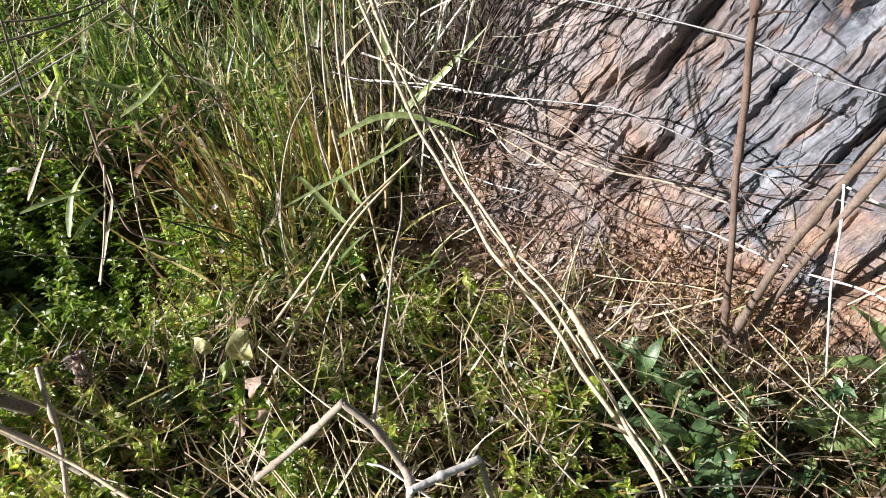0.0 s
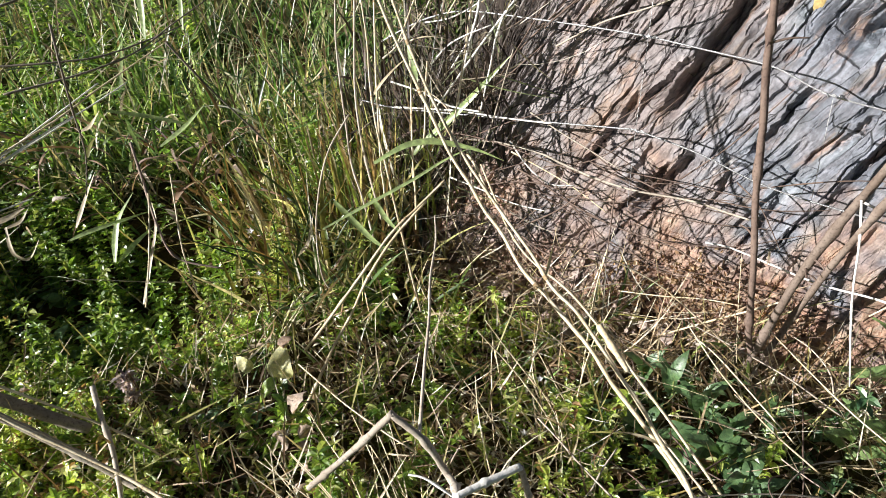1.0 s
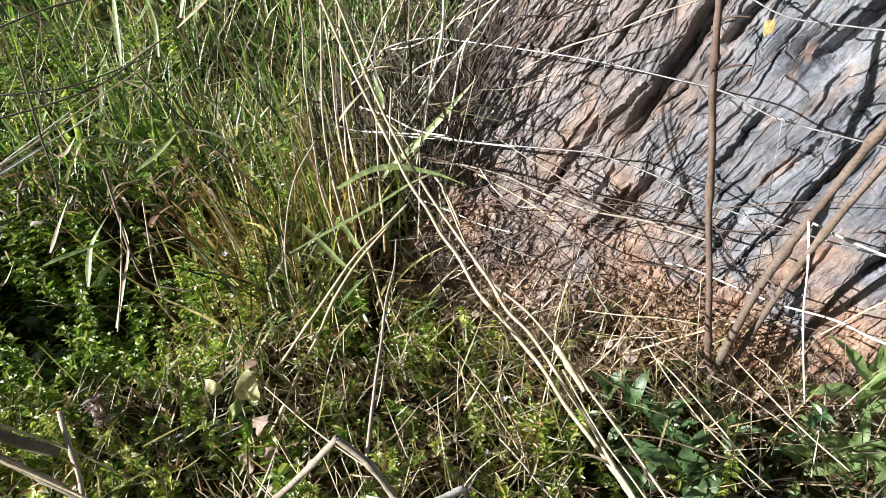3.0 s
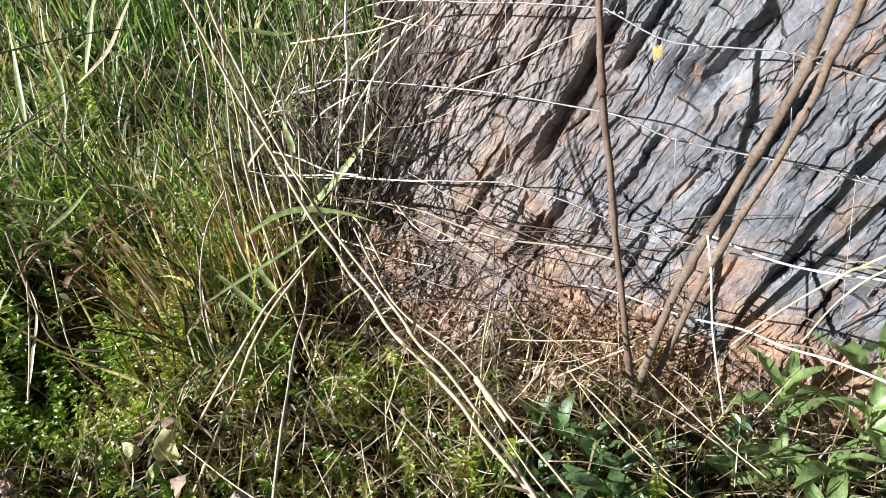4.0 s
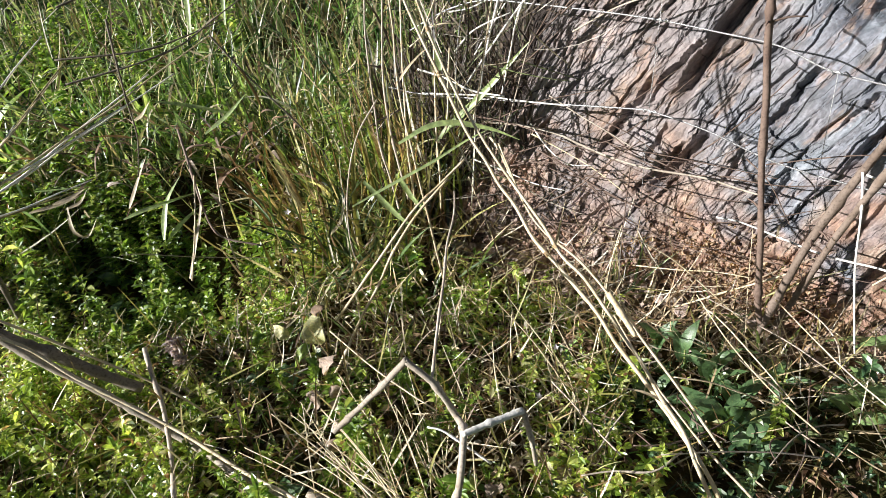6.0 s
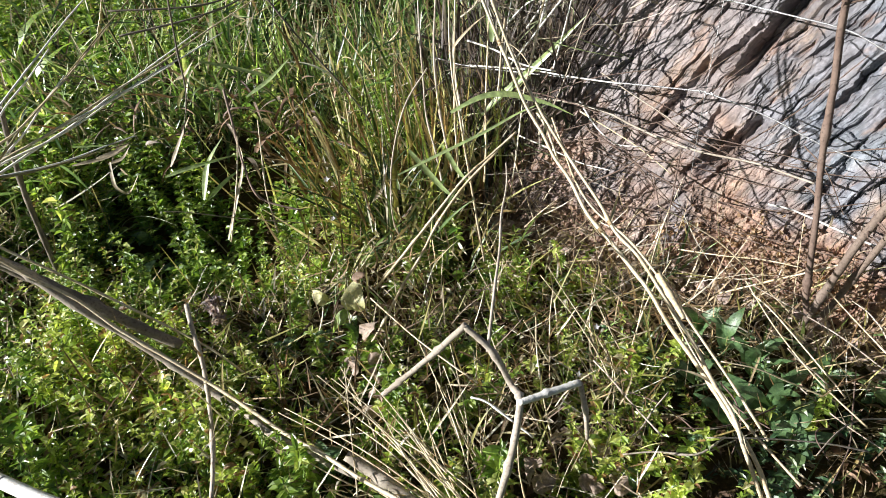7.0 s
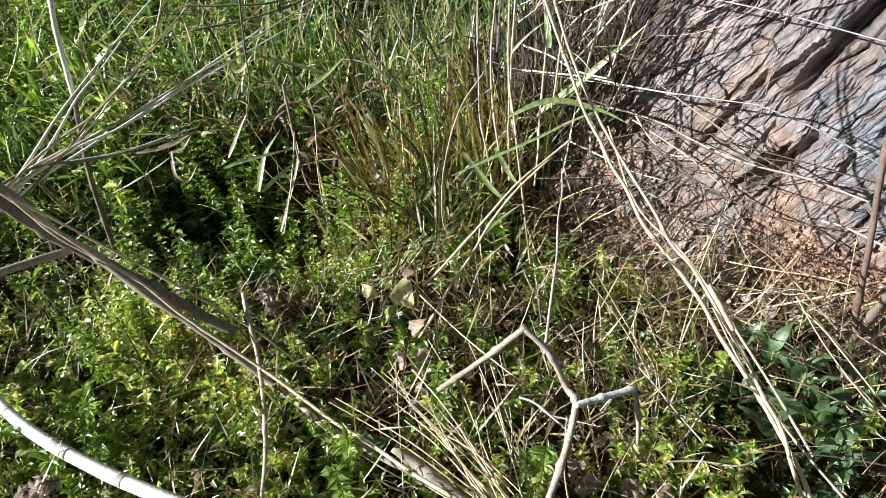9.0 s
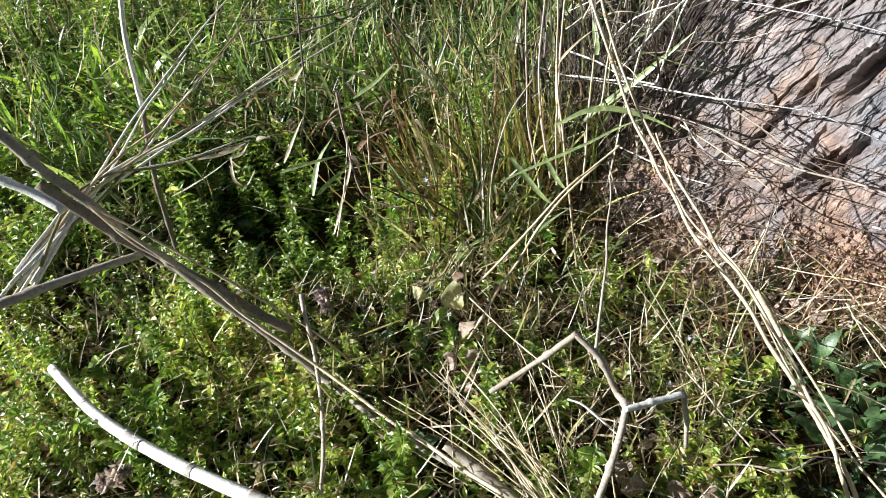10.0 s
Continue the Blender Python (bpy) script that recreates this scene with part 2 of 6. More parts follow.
def schist():
    """Layered rock in the frame of its face: x along it, y up it. The bedding runs at 62 degrees."""
    m, t, p, out = nodes_of("layered_schist")
    tc = t.nodes.new("ShaderNodeTexCoord")
    obj = tc.outputs["Object"]
    turn = add(t, "ShaderNodeMapping", {"Vector": obj, "Rotation": (0, 0, radians(-62))})
    long = add(t, "ShaderNodeMapping", {"Vector": turn.outputs[0], "Scale": (10, 42, 20)}).outputs[0]
    longer = add(t, "ShaderNodeMapping", {"Vector": turn.outputs[0], "Scale": (4, 13, 8)}).outputs[0]
    fine = noise_of(t, long, 1.6, 6.0, 0.68)
    band = noise_of(t, longer, 1.5, 4.0)
    grit = noise_of(t, obj, 220.0, 5.0, 0.7)
    big = noise_of(t, obj, 5.0, 3.0)
    sep = add(t, "ShaderNodeSeparateXYZ", {0: obj})
    warp = add(t, "ShaderNodeVectorMath", {0: turn.outputs[0], 1: add(t, "ShaderNodeVectorMath", {0: add(t, "ShaderNodeTexNoise", {"Vector": obj, "Scale": 14.0, "Detail": 6.0}).outputs[1], 1: (0.045, 0.045, 0.045)}, operation="MULTIPLY").outputs[0]}, operation="ADD").outputs[0]
    cells = add(t, "ShaderNodeMapping", {"Vector": warp, "Scale": (9, 34, 12)}).outputs[0]
    joint = t.nodes.new("ShaderNodeTexVoronoi")
    joint.feature = "DISTANCE_TO_EDGE"
    plate = t.nodes.new("ShaderNodeTexVoronoi")
    for n_ in (joint, plate):
        n_.voronoi_dimensions = "2D"
        t.links.new(cells, n_.inputs["Vector"])
        n_.inputs["Scale"].default_value = 1.0
    tone = add(t, "ShaderNodeSeparateColor", {0: plate.outputs["Color"]}).outputs[0]
    shade = add(t, "ShaderNodeMath", {0: tone, 1: 0.22, 2: -0.11}, operation="MULTIPLY_ADD").outputs[0]
    band = add(t, "ShaderNodeMath", {0: band, 1: shade}, operation="ADD").outputs[0]
    grey = ramp(t, band, [(0.25, (0.0604, 0.0642, 0.0754)), (0.40, (0.121, 0.128, 0.15)), (0.50, (0.166, 0.176, 0.206)), (0.60, (0.193, 0.196, 0.222)), (0.70, (0.222, 0.244, 0.275)), (0.85, (0.277, 0.291, 0.315))])
    pink = ramp(t, band, [(0.25, (0.146, 0.108, 0.1)), (0.45, (0.226, 0.188, 0.18)), (0.62, (0.278, 0.247, 0.246)), (0.85, (0.314, 0.296, 0.300))])
    tint = noise_of(t, longer, 1.1, 5.0, 0.7)
    grey = mixed(t, add(t, "ShaderNodeMapRange", {0: tint, 1: 0.56, 2: 0.68, 4: 0.65}).outputs[0], grey, (0.242, 0.199, 0.15))
    grey = mixed(t, add(t, "ShaderNodeMapRange", {0: tint, 1: 0.46, 2: 0.36, 4: 0.7}).outputs[0], grey, (0.163, 0.188, 0.209))
    pale = noise_of(t, obj, 16.0, 6.0, 0.7)
    grey = mixed(t, add(t, "ShaderNodeMapRange", {0: pale, 1: 0.56, 2: 0.68, 4: 0.8}).outputs[0], grey, (0.254, 0.269, 0.302))
    pink = mixed(t, add(t, "ShaderNodeMapRange", {0: tint, 1: 0.55, 2: 0.64, 4: 0.7}).outputs[0], pink, (0.268, 0.181, 0.128))
    pink = mixed(t, add(t, "ShaderNodeMapRange", {0: pale, 1: 0.40, 2: 0.30, 4: 0.6}).outputs[0], pink, (0.151, 0.132, 0.152))
    wob = add(t, "ShaderNodeMath", {0: big, 1: 0.9, 2: -0.45}, operation="MULTIPLY_ADD").outputs[0]
    side = add(t, "ShaderNodeMath", {0: sep.outputs[0], 1: wob}, operation="ADD").outputs[0]
    col = mixed(t, add(t, "ShaderNodeMapRange", {0: side, 1: -0.17, 2: 0.09}).outputs[0], pink, grey)
    low = add(t, "ShaderNodeMath", {0: sep.outputs[1], 1: wob}, operation="ADD").outputs[0]
    rusty = add(t, "ShaderNodeMapRange", {0: low, 1: 0.24, 2: 0.10}).outputs[0]
    streak = add(t, "ShaderNodeMapRange", {0: noise_of(t, longer, 2.3, 5.0, 0.7), 1: 0.53, 2: 0.70}).outputs[0]
    rust = ramp(t, fine, [(0.3, (0.17, 0.075, 0.045)), (0.5, (0.35, 0.195, 0.115)), (0.62, (0.41, 0.29, 0.195)), (0.75, (0.42, 0.35, 0.29))])
    streak = add(t, "ShaderNodeMath", {0: streak, 1: 0.65}, operation="MULTIPLY").outputs[0]
    where = add(t, "ShaderNodeMapRange", {0: side, 1: -0.20, 2: 0.05, 3: 0.66, 4: 0.82}).outputs[0]
    rusty = add(t, "ShaderNodeMath", {0: rusty, 1: where}, operation="MULTIPLY").outputs[0]
    amount = add(t, "ShaderNodeMath", {0: rusty, 1: streak}, operation="MAXIMUM").outputs[0]
    col = mixed(t, amount, col, rust)
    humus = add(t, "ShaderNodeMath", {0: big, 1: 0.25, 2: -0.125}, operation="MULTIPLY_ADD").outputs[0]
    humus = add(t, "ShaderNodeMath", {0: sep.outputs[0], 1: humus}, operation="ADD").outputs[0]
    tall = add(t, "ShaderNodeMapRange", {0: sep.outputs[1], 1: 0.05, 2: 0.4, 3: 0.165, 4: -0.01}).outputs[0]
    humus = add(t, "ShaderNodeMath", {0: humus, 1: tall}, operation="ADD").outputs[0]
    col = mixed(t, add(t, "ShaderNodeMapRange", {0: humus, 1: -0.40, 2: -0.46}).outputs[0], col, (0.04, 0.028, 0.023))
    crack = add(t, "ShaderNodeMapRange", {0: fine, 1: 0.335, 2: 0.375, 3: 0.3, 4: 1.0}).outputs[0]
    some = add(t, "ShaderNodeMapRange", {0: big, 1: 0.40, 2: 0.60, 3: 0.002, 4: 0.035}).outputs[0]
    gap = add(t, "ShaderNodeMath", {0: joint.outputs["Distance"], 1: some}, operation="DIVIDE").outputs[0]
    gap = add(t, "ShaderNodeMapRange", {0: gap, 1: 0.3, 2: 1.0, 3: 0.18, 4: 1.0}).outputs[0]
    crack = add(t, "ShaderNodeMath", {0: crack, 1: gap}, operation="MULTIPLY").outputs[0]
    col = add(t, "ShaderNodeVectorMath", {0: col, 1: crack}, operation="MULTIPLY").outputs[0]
    blot = add(t, "ShaderNodeMapRange", {0: noise_of(t, obj, 11.0, 5.0, 0.65), 1: 0.32, 2: 0.68, 3: 0.68, 4: 1.18}).outputs[0]
    col = add(t, "ShaderNodeVectorMath", {0: col, 1: blot}, operation="MULTIPLY").outputs[0]
    fleck = noise_of(t, add(t, "ShaderNodeMapping", {"Vector": turn.outputs[0], "Scale": (38, 85, 60)}).outputs[0], 1.0, 5.0, 0.7)
    col = add(t, "ShaderNodeVectorMath", {0: col, 1: add(t, "ShaderNodeMapRange", {0: fleck, 1: 0.34, 2: 0.66, 3: 0.62, 4: 1.42}).outputs[0]}, operation="MULTIPLY").outputs[0]
    spec = add(t, "ShaderNodeMapRange", {0: grit, 1: 0.3, 2: 0.7, 3: 0.7, 4: 1.25}).outputs[0]
    col = add(t, "ShaderNodeVectorMath", {0: col, 1: spec}, operation="MULTIPLY").outputs[0]
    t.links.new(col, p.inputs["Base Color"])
    t.links.new(add(t, "ShaderNodeMapRange", {0: band, 1: 0.3, 2: 0.7, 3: 0.45, 4: 0.75}).outputs[0], p.inputs["Roughness"])
    b0 = add(t, "ShaderNodeBump", {"Strength": 0.65, "Distance": 0.006, "Height": add(t, "ShaderNodeMath", {0: gap, 1: tone}, operation="ADD").outputs[0]})
    b1 = add(t, "ShaderNodeBump", {"Strength": 0.55, "Distance": 0.005, "Height": add(t, "ShaderNodeMath", {0: fine, 1: fleck}, operation="ADD").outputs[0], "Normal": b0.outputs[0]})
    b2 = add(t, "ShaderNodeBump", {"Strength": 0.4, "Distance": 0.0015, "Height": grit, "Normal": b1.outputs[0]})
    t.links.new(b2.outputs[0], p.inputs["Normal"])
    return m


def lichen_mat():
    m, t, p, out = nodes_of("yellow_lichen")
    tc = t.nodes.new("ShaderNodeTexCoord")
    n = noise_of(t, tc.outputs["Object"], 150.0)
    t.links.new(ramp(t, n, [(0.3, (0.36, 0.25, 0.10)), (0.6, (0.55, 0.42, 0.17))]), p.inputs["Base Color"])
    p.inputs["Roughness"].default_value = 0.9
    bump = add(t, "ShaderNodeBump", {"Strength": 0.8, "Distance": 0.002, "Height": n})
    t.links.new(bump.outputs[0], p.inputs["Normal"])
    return m


SOIL, SCHIST, LICHEN = earth(), schist(), lichen_mat()
RUSTSTONE = woody("rust_stone", (0.44, 0.31, 0.23), (0.52, 0.44, 0.41), (0.24, 0.13, 0.08), 0.9, 12.0)

# ---- shape helpers ----
rng = np.random.default_rng(7)


def unit(a):
    return a / np.maximum(np.linalg.norm(a, axis=-1, keepdims=True), 1e-9)


def lattice(ix, iy, seed):
    h = (ix.astype(np.int64) * 374761393 + iy.astype(np.int64) * 668265263 + seed * 1442695041) & 0xFFFFFFFF
    h = ((h ^ (h >> 13)) * 1274126177) & 0xFFFFFFFF
    return ((h ^ (h >> 16)) & 0xFFFF) / 65535.0


def soft(x, y, seed=0):
    """Smooth value noise, 0 to 1."""
    ix, iy = np.floor(x), np.floor(y)
    fx, fy = x - ix, y - iy
    fx, fy = fx * fx * (3 - 2 * fx), fy * fy * (3 - 2 * fy)
    a, b = lattice(ix, iy, seed), lattice(ix + 1, iy, seed)
    c, d = lattice(ix, iy + 1, seed), lattice(ix + 1, iy + 1, seed)
    return (a + (b - a) * fx) * (1 - fy) + (c + (d - c) * fx) * fy


def fbm(x, y, seed=0, octaves=4):
    out, amp, tot = 0, 1.0, 0.0
    for k in range(octaves):
        out, tot = out + amp * soft(x * 2**k, y * 2**k, seed + k), tot + amp
        amp *= 0.5
    return out / tot


def fast_mesh(name, verts, faces, material, smooth=True):
    me = bpy.data.meshes.new(name)
    faces = np.asarray(faces)
    k = faces.shape[1]
    me.vertices.add(len(verts))
    me.vertices.foreach_set("co", np.asarray(verts, np.float32).ravel())
    me.loops.add(faces.size)
    me.loops.foreach_set("vertex_index", faces.astype(np.int32).ravel())
    me.polygons.add(len(faces))
    me.polygons.foreach_set("loop_start", np.arange(0, faces.size, k, dtype=np.int32))
    me.polygons.foreach_set("use_smooth", np.full(len(faces), smooth))
    me.update(calc_edges=True)
    me.materials.append(material)
    return me


def part(name, me, parent=None, label="", m=None):
    ob = new(name, me)
    ob.parent = parent
    if m is not None:
        ob.matrix_basis = m
    return tagged(ob, label)


def spline(points, n):
    """A smooth line of n places through the points."""
    p = np.array(points, float)
    q = np.vstack([2 * p[0] - p[1], p, 2 * p[-1] - p[-2]])
    s = np.linspace(0, len(p) - 1 - 1e-6, n)
    i = s.astype(int)
    f = (s - i)[:, None]
    a, b, c, d = q[i], q[i + 1], q[i + 2], q[i + 3]
    return 0.5 * (2 * b + (c - a) * f + (2 * a - 5 * b + 4 * c - d) * f**2 + (3 * b - a - 3 * c + d) * f**3)


def tube_data(points, r0, r1, sides=7, n=24, rough=0.12, knots=0, seed=1):
    """Places and quads of a tapering round stem with an uneven skin and knots."""
    g = np.random.default_rng(seed)
    line = spline(points, n)
    along = np.linspace(0, 1, n)
    ahead = unit(np.gradient(line, axis=0))
    up = np.array((0.3, 0.2, 0.93))
    side = unit(np.cross(ahead, up))
    over = np.cross(side, ahead)
    r = r0 + (r1 - r0) * along
    for k in range(knots):
        at = (k + 0.7) / (knots + 0.4)
        r = r * (1 + 0.45 * np.exp(-(((along - at) * n / 0.8) ** 2)))
    ang = np.linspace(0, 2 * np.pi, sides, endpoint=False)
    rr = r[:, None] * (1 + rough * g.normal(size=(n, sides)))
    v = line[:, None] + rr[..., None] * (np.cos(ang)[None, :, None] * side[:, None] + np.sin(ang)[None, :, None] * over[:, None])
    i, j = np.meshgrid(np.arange(n - 1), np.arange(sides), indexing="ij")
    f = np.stack([i * sides + j, i * sides + (j + 1) % sides, (i + 1) * sides + (j + 1) % sides, (i + 1) * sides + j], -1).reshape(-1, 4)
    v = np.vstack([v.reshape(-1, 3), line[:1], line[-1:]])
    c0, c1 = n * sides, n * sides + 1
    caps = [(c0, (j + 1) % sides, j, j) for j in range(sides)] + [(c1, (n - 1) * sides + j, (n - 1) * sides + (j + 1) % sides, (n - 1) * sides + (j + 1) % sides) for j in range(sides)]
    return v, f, [c[:3] for c in caps]


def tube(name, points, r0, r1, material, sides=7, n=24, rough=0.12, knots=0, seed=1):
    v, f, caps = tube_data(points, r0, r1, sides, n, rough, knots, seed)
    me = bpy.data.meshes.new(name)
    me.from_pydata(v.tolist(), [], f.tolist() + caps)
    me.polygons.foreach_set("use_smooth", np.full(len(me.polygons), True))
    me.materials.append(material)
    return me


def strips(base, heading, height, lean, bend, width, seg=5, twist=0.6, droop=0.0):
    """Many grass blades at once: tapering strips that lean, bend over and turn."""
    n = len(base)
    s = np.linspace(0, 1, seg + 1)[None, :]
    tilt = lean[:, None] + bend[:, None] * s
    step = height[:, None] / seg
    out = np.cumsum(np.sin(tilt) * step, 1) - np.sin(tilt) * step
    up = np.cumsum(np.cos(tilt) * step, 1) - np.cos(tilt) * step
    h = np.stack([np.cos(heading), np.sin(heading), np.zeros(n)], -1)
    mid = base[:, None] + out[..., None] * h[:, None] + up[..., None] * np.array((0, 0, 1.0))
    face = heading[:, None] + np.pi / 2 + twist * rng.normal(size=(n, 1)) + twist * s * rng.normal(size=(n, 1))
    w = width[:, None] * np.minimum(1, 0.55 + 2.5 * s) * np.clip(1.02 - s**2.2, 0.02, 1) * 0.5
    side = np.stack([np.cos(face), np.sin(face), 0.15 * np.ones_like(face)], -1) * w[..., None]
    flat = np.stack([-np.sin(face), np.cos(face), 0 * face], -1) * (w * 0.45)[..., None]
    v = np.stack([mid - side + flat, mid, mid + side + flat], 2).reshape(n, -1, 3)
    k = np.arange(seg) * 3
    f = np.concatenate([np.stack([k, k + 1, k + 4, k + 3], -1), np.stack([k + 1, k + 2, k + 5, k + 4], -1)])
    f = (f[None] + (np.arange(n) * 3 * (seg + 1))[:, None, None]).reshape(-1, 4)
    return v.reshape(-1, 3), f


def leaflets(at, way, normal, length, width, cup=0.12):
    """Many small folded leaves at once, six triangles each."""
    way = unit(way)
    side = unit(np.cross(normal, way))
    nor = np.cross(way, side)
    L, W = length[:, None], width[:, None]
    ends = [(0.0, 0.0, 0.0), (0.28, -0.45, cup), (0.28, 0.45, cup), (0.68, -0.40, cup * 0.6), (0.68, 0.40, cup * 0.6), (1.0, 0.0, -0.25), (0.5, 0.0, -0.02)]
    v = np.stack([at + way * L * a + side * W * b + nor * W * 2 * c for a, b, c in ends], 1)
    f = np.array([(0, 2, 6), (0, 6, 1), (2, 4, 6), (1, 6, 3), (4, 5, 6), (3, 6, 5)])
    f = (f[None] + (np.arange(len(at)) * 7)[:, None, None]).reshape(-1, 3)
    return v.reshape(-1, 3), f


# ---- ground ----
FACE_O = np.array((0.400, 0.878, 0.0))
FACE_U = np.array((0.8818, -0.4715, 0.0))
FACE_V = np.array((0.1472, 0.2753, 0.9500))
FACE_N = np.array((-0.4480, -0.8378, 0.3122))


def smooth(a):
    a = np.clip(a, 0, 1)
    return a * a * (3 - 2 * a)


def ground_z(x, y):
    z = -0.05 + 0.05 * (fbm(x * 2.3 + 5, y * 2.3, 3) - 0.5) + 0.03 * (fbm(x * 11, y * 11, 9) - 0.5)
    z = z - 0.17 * np.exp(-(((x + 0.87) / 0.35) ** 2) - ((y - 1.11) / 0.26) ** 2)
    u = (x - FACE_O[0]) * FACE_U[0] + (y - FACE_O[1]) * FACE_U[1]
    d = (x - FACE_O[0]) * FACE_N[0] + (y - FACE_O[1]) * FACE_N[1]
    lumps = 0.6 + 0.8 * fbm(x * 26, y * 26, 12, 3)
    foot = lumps * np.exp(-((np.maximum(d, 0) / 0.11) ** 2)) / (1 + np.exp(np.clip(-(u + 0.52) / 0.05, -50, 50)))
    back = (x - FACE_O[0]) * 0.4715 + (y - FACE_O[1]) * 0.8818
    front = 0.55 + 0.25 * smooth(-u / 0.4) - 1.0 * smooth((u - 1.1) / 0.7)
    bank = 1.14 * smooth((back - front) / 0.9) * smooth((u + 0.60) / 0.5)
    return z + 0.055 * foot * np.exp(-np.maximum(-d - 0.5, 0)) + bank


def ground():
    a = np.concatenate([-np.geomspace(600, 3.4, 26), np.concatenate([np.arange(-3.3, -0.2, 0.03), np.arange(-0.2, 0.95, 0.008), np.arange(0.96, 1.6, 0.03)]), np.geomspace(1.7, 600, 26)])
    b = np.concatenate([-np.geomspace(600, 0.4, 26), np.concatenate([np.arange(-0.3, 0.45, 0.03), np.arange(0.45, 1.2, 0.008), np.arange(1.2, 3.6, 0.03)]), np.geomspace(3.7, 600, 26)])
    x, y = np.meshgrid(a, b)
    v = np.stack([x, y, ground_z(x, y)], -1).reshape(-1, 3)
    i, j = np.meshgrid(np.arange(len(b) - 1), np.arange(len(a) - 1), indexing="ij")
    k = i * len(a) + j
    f = np.stack([k, k + 1, k + len(a) + 1, k + len(a)], -1).reshape(-1, 4)
    return part("ground", fast_mesh("ground", v, f, SOIL))


tagged(ground(), "dark damp soil under grass and herbs", "ground", kind="structure")

# ---- rock ----
FACE_M = Matrix(((FACE_U[0], FACE_V[0], FACE_N[0], FACE_O[0]), (FACE_U[1], FACE_V[1], FACE_N[1], FACE_O[1]), (FACE_U[2], FACE_V[2], FACE_N[2], FACE_O[2]), (0, 0, 0, 1)))
BED = radians(62)


def layers(s, l, wide, length, seed, steep=0.12, slope=1.0):
    """Overlapping plates: each rises slowly to one side and breaks off, and ends here and there along the bedding."""
    q = s / wide + 1.3 * fbm(l / length * 0.7, s / wide * 0.15, seed + 40, 3)
    i = np.floor(q)
    f = q - i
    shift = lattice(i, i * 0, seed + 1)
    j = np.floor(l / length + shift * 3 + 0.5 * fbm(s / wide, l / length, seed + 60, 2))
    step = lattice(i, j, seed + 2)
    saw = np.where(f < 1 - steep, f / (1 - steep), (1 - f) / steep)
    return (step - 0.5) * 0.9 + slope * saw * (0.1 + 0.9 * lattice(i, j, seed + 3))


# long open joints: two ends on the face, half width, depth
CRACKS = [(-0.125, 0.375, 0.012, 0.70, 0.012, 0.042), (0.147, 0.549, 0.242, 0.678, 0.014, 0.036), (0.005, 0.56, 0.085, 0.71, 0.008, 0.035), (-0.14, 0.195, -0.055, 0.335, 0.010, 0.04), (0.03, 0.34, 0.10, 0.48, 0.006, 0.02), (0.17, 0.30, 0.33, 0.60, 0.009, 0.035), (-0.25, 0.25, -0.17, 0.42, 0.007, 0.02)]

_g = random.Random(4)
for _k in range(18):
    _u, _v, _a, _l = _g.uniform(-0.30, 0.45), _g.uniform(0.12, 0.72), radians(62 + _g.uniform(-9, 9)), _g.uniform(0.05, 0.15)
    CRACKS.append((_u, _v, _u + _l * math.cos(_a), _v + _l * math.sin(_a), _g.uniform(0.003, 0.006), _g.uniform(0.012, 0.022)))


def fissures(s, l, wide, length, seed, half, share):
    """Thin broken joints along the bedding: 1 in a joint, 0 on the face."""
    q = s / wide + 1.1 * fbm(l / length * 0.6, s / wide * 0.2, seed + 40, 3)
    i = np.floor(q)
    at = 0.25 + 0.5 * lattice(i, i * 0, seed + 4)
    k = l / length + 3 * lattice(i, i * 0, seed + 1)
    j = np.floor(k)
    f = k - j
    there = (lattice(i, j, seed + 2) < share) * np.clip(6 * np.minimum(f, 1 - f), 0, 1)
    jag = 0.5 * half * (lattice(np.floor(l / 0.011), i, seed + 5) - 0.5)
    off = np.abs((q - i - at) * wide + jag)
    return there * np.clip(1.35 - off / (half * (0.45 + 0.9 * lattice(i, j, seed + 3))), 0, 1)


